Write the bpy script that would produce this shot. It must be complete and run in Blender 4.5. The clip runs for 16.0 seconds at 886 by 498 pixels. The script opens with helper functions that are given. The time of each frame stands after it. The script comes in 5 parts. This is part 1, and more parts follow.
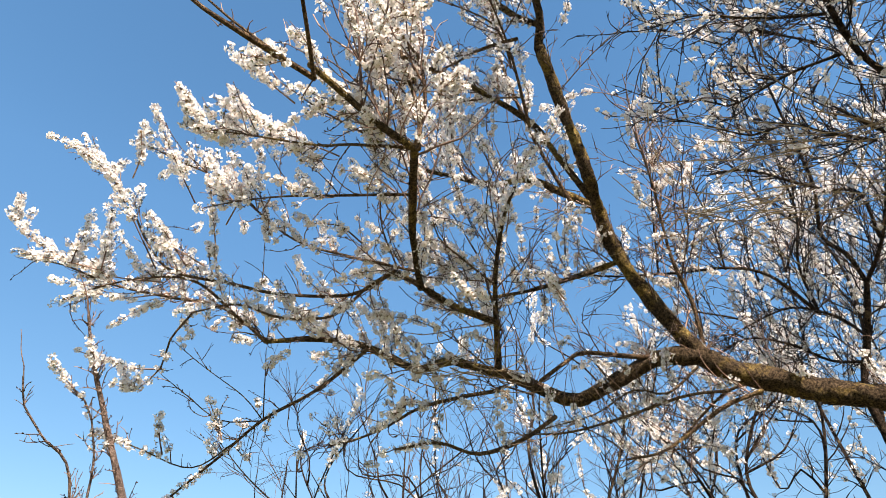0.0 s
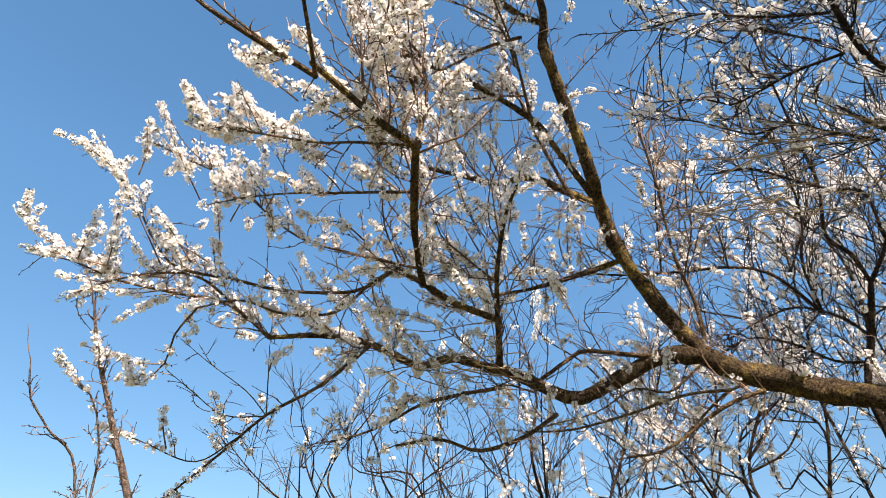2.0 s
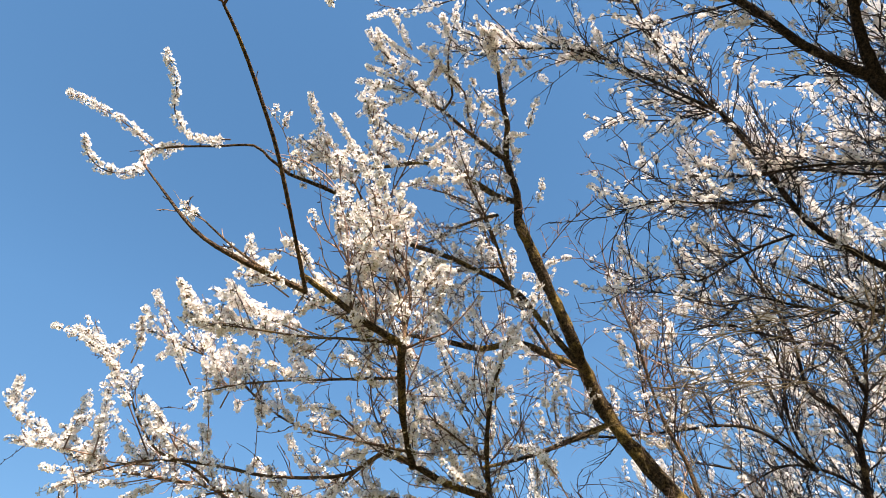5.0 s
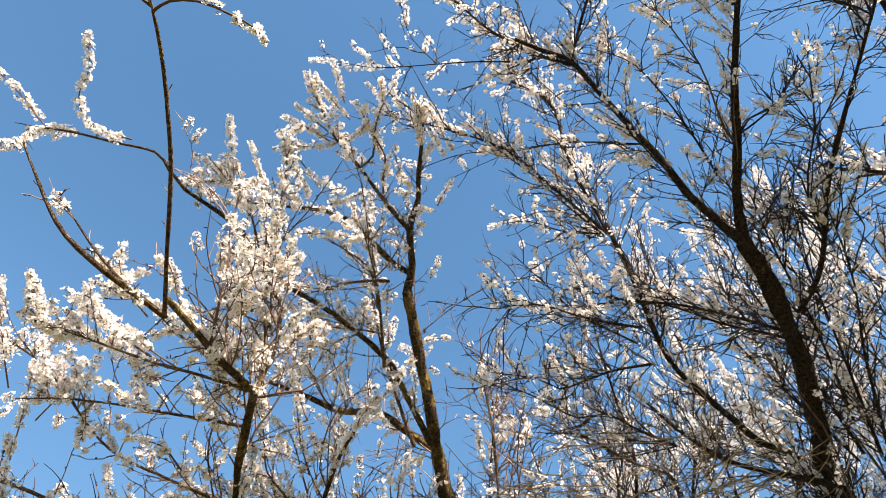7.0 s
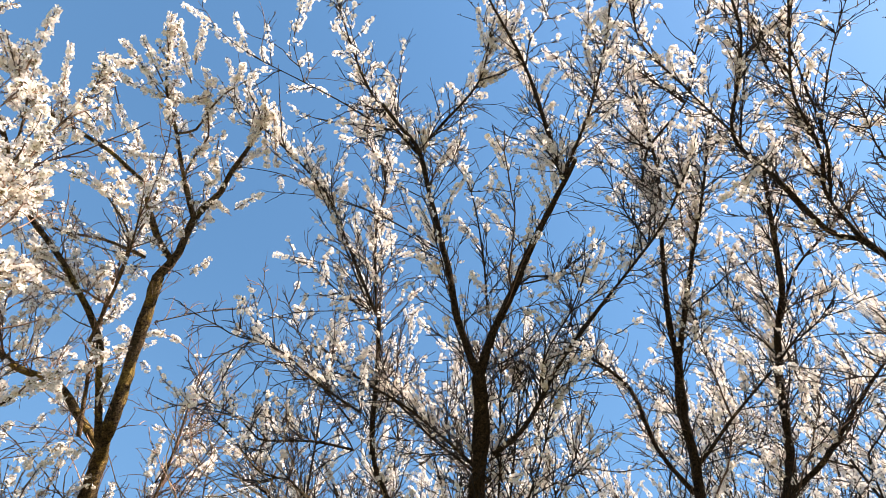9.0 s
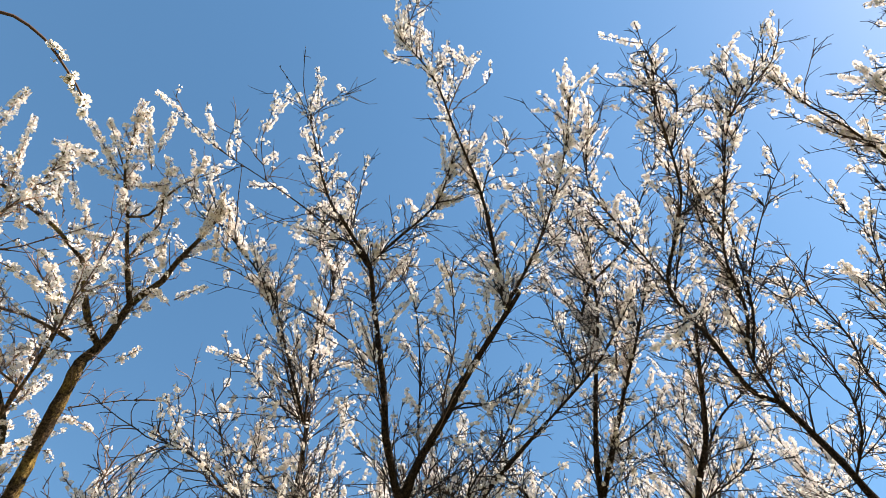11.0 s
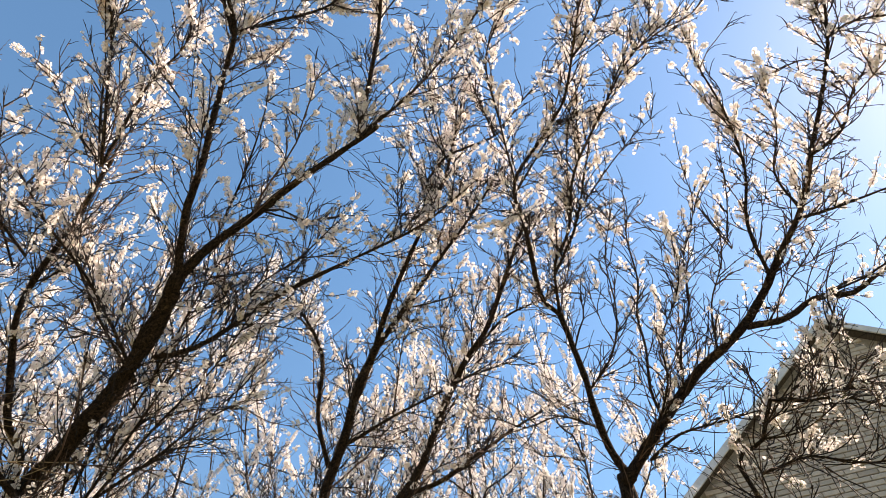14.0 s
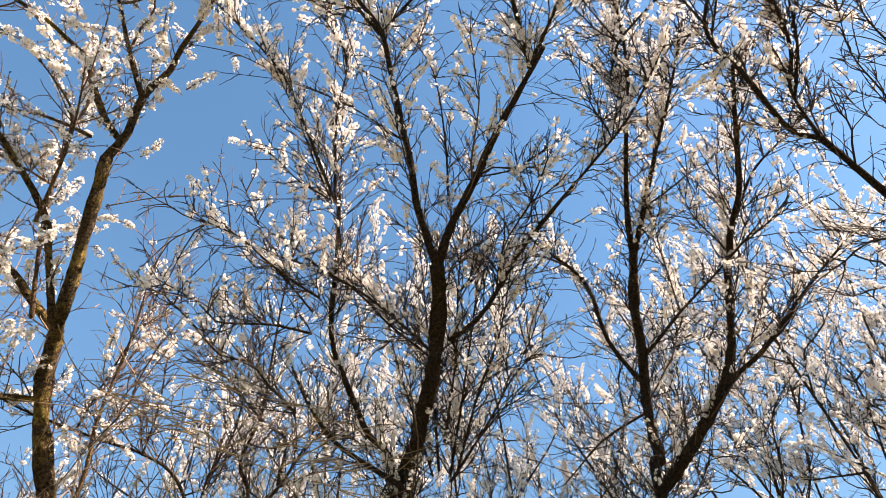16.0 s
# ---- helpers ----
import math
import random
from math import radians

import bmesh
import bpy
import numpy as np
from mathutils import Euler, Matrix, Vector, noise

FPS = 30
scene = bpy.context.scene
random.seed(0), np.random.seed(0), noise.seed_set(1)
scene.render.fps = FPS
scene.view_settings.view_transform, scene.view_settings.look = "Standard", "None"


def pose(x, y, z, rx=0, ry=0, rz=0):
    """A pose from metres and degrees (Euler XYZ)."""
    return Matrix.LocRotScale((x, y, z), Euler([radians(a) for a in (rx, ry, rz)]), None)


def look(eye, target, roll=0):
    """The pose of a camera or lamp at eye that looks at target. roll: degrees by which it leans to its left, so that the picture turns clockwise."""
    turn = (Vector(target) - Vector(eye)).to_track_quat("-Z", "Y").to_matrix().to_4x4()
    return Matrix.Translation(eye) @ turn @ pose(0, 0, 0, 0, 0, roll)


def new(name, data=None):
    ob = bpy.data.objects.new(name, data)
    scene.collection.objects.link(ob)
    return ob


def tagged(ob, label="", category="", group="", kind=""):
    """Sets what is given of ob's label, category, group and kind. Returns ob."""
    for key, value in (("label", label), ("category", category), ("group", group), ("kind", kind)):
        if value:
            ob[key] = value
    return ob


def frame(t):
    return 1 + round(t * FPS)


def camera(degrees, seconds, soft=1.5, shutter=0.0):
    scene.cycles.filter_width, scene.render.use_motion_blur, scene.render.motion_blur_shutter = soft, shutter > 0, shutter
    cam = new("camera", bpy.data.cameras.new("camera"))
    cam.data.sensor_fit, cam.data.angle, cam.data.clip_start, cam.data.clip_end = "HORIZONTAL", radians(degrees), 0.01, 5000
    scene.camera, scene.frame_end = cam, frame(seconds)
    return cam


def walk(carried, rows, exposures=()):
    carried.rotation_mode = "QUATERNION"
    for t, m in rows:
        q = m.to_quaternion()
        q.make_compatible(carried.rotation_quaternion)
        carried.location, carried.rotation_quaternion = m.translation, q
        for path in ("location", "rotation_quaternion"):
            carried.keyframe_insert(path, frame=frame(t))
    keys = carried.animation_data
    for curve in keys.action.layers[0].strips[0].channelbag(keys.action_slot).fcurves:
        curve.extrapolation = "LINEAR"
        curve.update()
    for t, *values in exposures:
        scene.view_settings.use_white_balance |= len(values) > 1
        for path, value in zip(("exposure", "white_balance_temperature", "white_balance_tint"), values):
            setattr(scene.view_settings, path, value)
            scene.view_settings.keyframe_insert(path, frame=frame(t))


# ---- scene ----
# ---------------------------------------------------------------- camera
# rows: seconds, eye x, y, z, turn to the left, elevation, lean to the right (degrees)
ROWS = [
    (0, -0.126, 0.058, 1.712, 15.51, 36.74, -0.77),
    (0.5, -0.117, 0.057, 1.724, 15.62, 36.12, -1.28),
    (1, -0.121, 0.061, 1.712, 15.98, 35.88, -1.57),
    (1.5, -0.132, 0.059, 1.716, 15.95, 36.11, -1.56),
    (2, -0.099, 0.056, 1.699, 16.35, 36.60, -1.58),
    (2.5, -0.096, 0.046, 1.720, 17.63, 36.57, -0.35),
    (3, -0.118, 0.030, 1.718, 17.85, 37.95, 0.37),
    (3.5, -0.090, -0.012, 1.712, 17.54, 42.02, 0.12),
    (4, -0.025, -0.065, 1.788, 16.01, 43.50, 0.66),
    (4.2, -0.016, -0.097, 1.805, 15.26, 44.27, 0.95),
    (6.3, 0.003, -0.240, 1.838, 15.27, 53.00, 1.87),
    (6.5, 0.008, -0.220, 1.840, 12.40, 53.19, 1.10),
    (7, 0.042, -0.211, 1.848, 0.17, 53.66, -0.45),
    (7.5, 0.078, -0.217, 1.850, -11.10, 54.53, -2.77),
    (8, 0.094, -0.253, 1.867, -21.68, 56.59, -1.66),
    (8.2, 0.112, -0.272, 1.875, -25.06, 57.73, -0.99),
    (10.3, 0.081, -0.327, 1.921, -36.49, 58.26, -2.53),
    (10.5, 0.064, -0.376, 1.932, -37.61, 60.23, -2.39),
    (11, 0.014, -0.486, 1.955, -41.66, 65.39, 0.81),
    (11.5, 0.029, -0.474, 1.939, -42.49, 63.98, 1.22),
    (12, 0.115, -0.411, 1.923, -46.85, 59.00, 2.31),
    (12.5, 0.217, -0.343, 1.890, -50.69, 55.60, 1.72),
    (13, 0.245, -0.355, 1.897, -58.65, 55.33, 1.40),
    (13.5, 0.257, -0.396, 1.899, -67.96, 55.65, 2.07),
    (14, 0.290, -0.369, 1.878, -67.61, 54.82, 1.08),
    (14.5, 0.258, -0.342, 1.882, -59.24, 55.56, 0.17),
    (15, 0.184, -0.323, 1.905, -50.61, 56.99, -0.54),
    (15.5, 0.160, -0.316, 1.894, -40.83, 55.09, 0.62),
    (16, 0.207, -0.231, 1.850, -36.97, 49.62, 1.64),
]


def stand(x, y, z, turn, rise, lean):
    return pose(x, y, z, 90 + rise, 0, turn) @ pose(0, 0, 0, 0, 0, -lean)


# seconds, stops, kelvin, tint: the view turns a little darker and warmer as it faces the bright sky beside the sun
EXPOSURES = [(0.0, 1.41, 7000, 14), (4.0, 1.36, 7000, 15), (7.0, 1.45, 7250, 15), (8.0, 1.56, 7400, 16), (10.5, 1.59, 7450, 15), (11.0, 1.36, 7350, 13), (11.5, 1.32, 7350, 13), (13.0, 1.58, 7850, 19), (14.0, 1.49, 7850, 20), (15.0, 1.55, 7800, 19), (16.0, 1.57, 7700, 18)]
cam = camera(71.54, 16.0, soft=0.5)
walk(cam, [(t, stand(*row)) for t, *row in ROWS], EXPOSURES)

# ---------------------------------------------------------------- light
SUN_TURN, SUN_RISE = 144.0, 45.0  # clockwise from +y, and above the horizon
world = bpy.data.worlds.new("sky")
scene.world = world
world.use_nodes = True
wn = world.node_tree.nodes
sky = wn.new("ShaderNodeTexSky")
sky.sky_type = "NISHITA"
sky.sun_disc = False
sky.sun_elevation, sky.sun_rotation = radians(SUN_RISE), radians(SUN_TURN)
sky.air_density, sky.dust_density, sky.ozone_density = 1.0, 0.2, 1.3
wn["Background"].inputs["Strength"].default_value = 0.105
clear = wn.new("ShaderNodeHueSaturation")
clear.inputs["Saturation"].default_value, clear.inputs["Hue"].default_value = 1.22, 0.4917
world.node_tree.links.new(sky.outputs["Color"], clear.inputs["Color"])
# clear spring air: the sky pales only a little towards the horizon
way = wn.new("ShaderNodeTexCoord")
parted = wn.new("ShaderNodeSeparateXYZ")
low = wn.new("ShaderNodeMapRange")
low.inputs["From Min"].default_value, low.inputs["From Max"].default_value = 0.15, 0.60
low.inputs["To Min"].default_value, low.inputs["To Max"].default_value = 0.60, 1.0
dim = wn.new("ShaderNodeMix")
dim.data_type, dim.blend_type = "RGBA", "MULTIPLY"
dim.inputs[0].default_value = 1.0
world.node_tree.links.new(way.outputs["Generated"], parted.inputs[0])
world.node_tree.links.new(parted.outputs["Z"], low.inputs["Value"])
world.node_tree.links.new(clear.outputs["Color"], dim.inputs[6])
world.node_tree.links.new(low.outputs[0], dim.inputs[7])
world.node_tree.links.new(dim.outputs[2], wn["Background"].inputs["Color"])
sun = new("sun", bpy.data.lights.new("sun", "SUN"))
sun.data.energy, sun.data.angle, sun.data.color = 5.0, radians(0.55), (1.0, 0.93, 0.82)
a, e = radians(SUN_TURN), radians(SUN_RISE)
sun.matrix_world = look((0, 0, 30), (-30 * math.sin(a) * math.cos(e), -30 * math.cos(a) * math.cos(e), 30 - 30 * math.sin(e)))

# ---------------------------------------------------------------- materials


def material(name, rough=0.8, spec=0.3):
    m = bpy.data.materials.new(name)
    m.use_nodes = True
    b = m.node_tree.nodes["Principled BSDF"]
    b.inputs["Roughness"].default_value = rough
    b.inputs["Specular IOR Level"].default_value = spec
    return m, m.node_tree.nodes, m.node_tree.links, b


def noise_at(n, l, scale, detail=4.0, rough=0.55, stretch=None):
    t = n.new("ShaderNodeTexNoise")
    t.inputs["Scale"].default_value, t.inputs["Detail"].default_value, t.inputs["Roughness"].default_value = scale, detail, rough
    c = n.new("ShaderNodeTexCoord")
    if stretch:
        k = n.new("ShaderNodeMapping")
        k.inputs["Scale"].default_value = stretch
        l.new(c.outputs["Object"], k.inputs["Vector"])
        l.new(k.outputs["Vector"], t.inputs["Vector"])
    else:
        l.new(c.outputs["Object"], t.inputs["Vector"])
    return t.outputs["Fac"]


def ramp(n, l, fac, *stops):
    r = n.new("ShaderNodeValToRGB")
    while len(r.color_ramp.elements) < len(stops):
        r.color_ramp.elements.new(0.5)
    for el, (at, col) in zip(r.color_ramp.elements, stops):
        el.position, el.color = at, (*col, 1)
    l.new(fac, r.inputs["Fac"])
    return r.outputs["Color"]


def blend(n, l, fac, one, two, how="MIX"):
    x = n.new("ShaderNodeMix")
    x.data_type, x.blend_type = "RGBA", how
    for value, socket in ((fac, x.inputs[0]), (one, x.inputs[6]), (two, x.inputs[7])):
        if isinstance(value, float):
            socket.default_value = value
        elif isinstance(value, tuple):
            socket.default_value = (*value, 1)
        else:
            l.new(value, socket)
    return x.outputs[2]


def bump(n, l, b, height, strength, distance):
    k = n.new("ShaderNodeBump")
    k.inputs["Strength"].default_value, k.inputs["Distance"].default_value = strength, distance
    l.new(height, k.inputs["Height"])
    l.new(k.outputs["Normal"], b.inputs["Normal"])


def bark(name, dark, light, lichen, cover):
    """Fissured bark: small plates parted by dark cracks, with crusts of lichen."""
    m, n, l, b = material(name, 0.92, 0.12)
    grain = noise_at(n, l, 70, 7, 0.72)
    plates = noise_at(n, l, 12, 5, 0.6)
    cracks = n.new("ShaderNodeTexVoronoi")
    cracks.feature = "DISTANCE_TO_EDGE"
    cracks.inputs["Scale"].default_value = 75
    where = n.new("ShaderNodeTexCoord")
    shaken = n.new("ShaderNodeTexNoise")
    shaken.inputs["Scale"].default_value, shaken.inputs["Detail"].default_value = 24, 4
    l.new(where.outputs["Object"], shaken.inputs["Vector"])
    moved = n.new("ShaderNodeVectorMath")
    moved.operation = "MULTIPLY_ADD"
    moved.inputs[1].default_value = (0.09, 0.09, 0.09)
    l.new(shaken.outputs["Color"], moved.inputs[0])
    l.new(where.outputs["Object"], moved.inputs[2])
    l.new(moved.outputs["Vector"], cracks.inputs["Vector"])
    wood = blend(n, l, plates, ramp(n, l, grain, (0.36, dark), (0.64, light)), ramp(n, l, grain, (0.4, tuple(c * 0.6 for c in dark)), (0.75, light)))
    spots = ramp(n, l, noise_at(n, l, 5.5, 8, 0.74), (cover, (0, 0, 0)), (cover + 0.13, (1, 1, 1)))
    crust = ramp(n, l, grain, (0.36, tuple(c * 0.3 for c in lichen)), (0.58, lichen))
    col = blend(n, l, spots, wood, crust)
    gap = ramp(n, l, cracks.outputs["Distance"], (0.0, (0.42, 0.4, 0.38)), (0.2, (1, 1, 1)))
    l.new(blend(n, l, 1.0, col, gap, "MULTIPLY"), b.inputs["Base Color"])
    raised = blend(n, l, 0.5, grain, gap)
    bump(n, l, b, raised, 1.0, 0.035)
    return m


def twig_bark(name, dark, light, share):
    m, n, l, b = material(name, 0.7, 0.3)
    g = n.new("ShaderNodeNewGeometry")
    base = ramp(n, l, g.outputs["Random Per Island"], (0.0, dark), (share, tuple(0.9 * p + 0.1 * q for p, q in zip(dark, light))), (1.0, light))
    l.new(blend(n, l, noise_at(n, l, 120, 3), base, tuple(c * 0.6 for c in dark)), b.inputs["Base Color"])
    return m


def petal(name):
    m, n, l, b = material(name, 0.6, 0.2)
    g = n.new("ShaderNodeNewGeometry")
    col = ramp(n, l, g.outputs["Random Per Island"], (0.0, (0.86, 0.765, 0.735)), (0.5, (0.875, 0.825, 0.785)), (1.0, (0.89, 0.87, 0.835)))
    l.new(col, b.inputs["Base Color"])
    thin = n.new("ShaderNodeBsdfTranslucent")
    l.new(col, thin.inputs["Color"])
    mix = n.new("ShaderNodeMixShader")
    mix.inputs[0].default_value = 0.45
    l.new(b.outputs[0], mix.inputs[1])
    l.new(thin.outputs[0], mix.inputs[2])
    l.new(mix.outputs[0], n["Material Output"].inputs["Surface"])
    return m


M_BARK_LICHEN = bark("bark_with_lichen", (0.016, 0.010, 0.007), (0.27, 0.185, 0.11), (0.55, 0.38, 0.12), 0.50)
M_BARK = bark("dark_plum_bark", (0.016, 0.011, 0.009), (0.125, 0.082, 0.054), (0.42, 0.29, 0.16), 0.56)
M_YOUNG = bark("young_pinkish_bark", (0.24, 0.165, 0.14), (0.50, 0.37, 0.31), (0.3, 0.26, 0.2), 0.65)
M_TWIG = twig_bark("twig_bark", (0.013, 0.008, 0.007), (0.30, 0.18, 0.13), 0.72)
# paler copy of twig_bark for leaning tree and sapling: front sunlight painted in
M_TWIG_SUNLIT = twig_bark("painted_sunlit_twig_bark", (0.10, 0.055, 0.04), (0.66, 0.42, 0.30), 0.42)
# smooth young bark of thin limbs, its tan lightened to paint in sunlight
M_SHOOT = bark("smooth_sunlit_tan_shoot_bark", (0.08, 0.05, 0.032), (0.42, 0.27, 0.16), (0.46, 0.31, 0.11), 0.56)
M_PETAL = petal("white_petal")
M_CALYX, n, l, b = material("calyx_and_stamens", 0.7, 0.2)
g = n.new("ShaderNodeNewGeometry")
l.new(ramp(n, l, g.outputs["Random Per Island"], (0.0, (0.13, 0.055, 0.025)), (0.6, (0.22, 0.17, 0.05)), (1.0, (0.10, 0.16, 0.04))), b.inputs["Base Color"])
M_DRY, n, l, b = material("dry_stem", 0.75, 0.25)
g = n.new("ShaderNodeObjectInfo")
l.new(blend(n, l, noise_at(n, l, 60, 4), ramp(n, l, g.outputs["Random"], (0.0, (0.24, 0.155, 0.085)), (1.0, (0.52, 0.41, 0.25))), (0.20, 0.13, 0.08)), b.inputs["Base Color"])
M_GROUND, n, l, b = material("meadow", 0.95, 0.1)
l.new(blend(n, l, noise_at(n, l, 0.35, 6, 0.6), ramp(n, l, noise_at(n, l, 14, 6, 0.7), (0.3, (0.05, 0.07, 0.02)), (0.7, (0.12, 0.13, 0.045))), (0.16, 0.12, 0.06)), b.inputs["Base Color"])

# ---------------------------------------------------------------- mesh helpers


def mesh_from(name, verts, faces, mats, smooth=True, index=None):
    """faces: an (n, 3) or (n, 4) array of corner indices."""
    me = bpy.data.meshes.new(name)
    verts, faces = np.asarray(verts, np.float32), np.asarray(faces, np.int32)
    k = faces.shape[1]
    me.vertices.add(len(verts))
    me.vertices.foreach_set("co", verts.ravel())
    me.loops.add(faces.size)
    me.loops.foreach_set("vertex_index", faces.ravel())
    me.polygons.add(len(faces))
    me.polygons.foreach_set("loop_start", np.arange(0, faces.size, k, dtype=np.int32))
    me.polygons.foreach_set("use_smooth", np.full(len(faces), smooth))
    for m in mats:
        me.materials.append(m)
    if index is not None:
        me.polygons.foreach_set("material_index", np.asarray(index, np.int32))
    me.update(calc_edges=True)
    return me


def part(name, me, parent, label="", kind=""):
    ob = new(name, me)
    ob.parent = parent
    ob.matrix_parent_inverse = Matrix.Translation(-parent.location)
    return tagged(ob, label, "", "", kind)


def bm_mesh(name, bm, mat):
    me = bpy.data.meshes.new(name)
    bm.to_mesh(me)
    bm.free()
    me.materials.append(mat)
    return me


RNG = np.random.default_rng(11)


def spline(points, step):
    """A smooth line through a few places, evenly stepped."""
    p = np.asarray(points, float)
    p = np.vstack([2 * p[0] - p[1], p, 2 * p[-1] - p[-2]])
    out = []
    for i in range(1, len(p) - 2):
        k = max(2, int(np.linalg.norm(p[i + 1] - p[i]) / step))
        u = np.linspace(0, 1, k, endpoint=False)[:, None]
        a, b, c, d = p[i - 1 : i + 3]
        out.append(0.5 * (2 * b + (c - a) * u + (2 * a - 5 * b + 4 * c - d) * u**2 + (3 * b - a - 3 * c + d) * u**3))
    return np.vstack(out + [p[-2:-1]])


def unit(v):
    return v / np.maximum(np.linalg.norm(v, axis=-1, keepdims=True), 1e-9)


def tube(path, radius, sides, rough=0.0):
    """Corner places and quads of a tapering tube with a closed tip; rough: knobbly bark, as a share of the radius."""
    radius = np.asarray(radius, float)
    if sides > 4:  # rounded ends
        first, last = unit(path[0] - path[1]), unit(path[-1] - path[-2])
        path = np.vstack([path[0] + first * radius[0] * 0.7, path[0] + first * radius[0] * 0.5, path, path[-1] + last * radius[-1] * 0.5, path[-1] + last * radius[-1] * 0.7])
        radius = np.r_[0.001, radius[0] * 0.72, radius, radius[-1] * 0.72, 0.001]
    n = len(path)
    t = unit(np.gradient(path, axis=0))
    ref = np.array([0.31, 0.23, 0.92]) if abs(unit(path[-1] - path[0]) @ np.array([0.31, 0.23, 0.92])) < 0.9 else np.array([1.0, 0.1, 0.0])
    u = unit(np.cross(t, ref))
    w = np.cross(t, u)
    ang = np.arange(sides) * 2 * np.pi / sides
    r = np.broadcast_to(np.asarray(radius, float)[:, None], (n, sides)).copy()
    if rough:
        bumpy = RNG.normal(0, 1, (n, sides))
        bumpy = (bumpy + np.roll(bumpy, 1, 1) + np.roll(bumpy, 1, 0) + np.roll(bumpy, -1, 0)) / 4
        swell = np.interp(np.arange(n), np.arange(0, n + 6, 6), RNG.normal(0, 1, len(np.arange(0, n + 6, 6))))
        r *= 1 + rough * (1.5 * bumpy + 0.8 * swell[:, None])
    v = path[:, None] + r[..., None] * (np.cos(ang)[None, :, None] * u[:, None] + np.sin(ang)[None, :, None] * w[:, None])
    i = np.arange(n - 1)[:, None] * sides + np.arange(sides)[None]
    j = np.arange(n - 1)[:, None] * sides + (np.arange(sides)[None] + 1) % sides
    quads = np.stack([i, j, j + sides, i + sides], -1).reshape(-1, 4)
    return v.reshape(-1, 3), quads


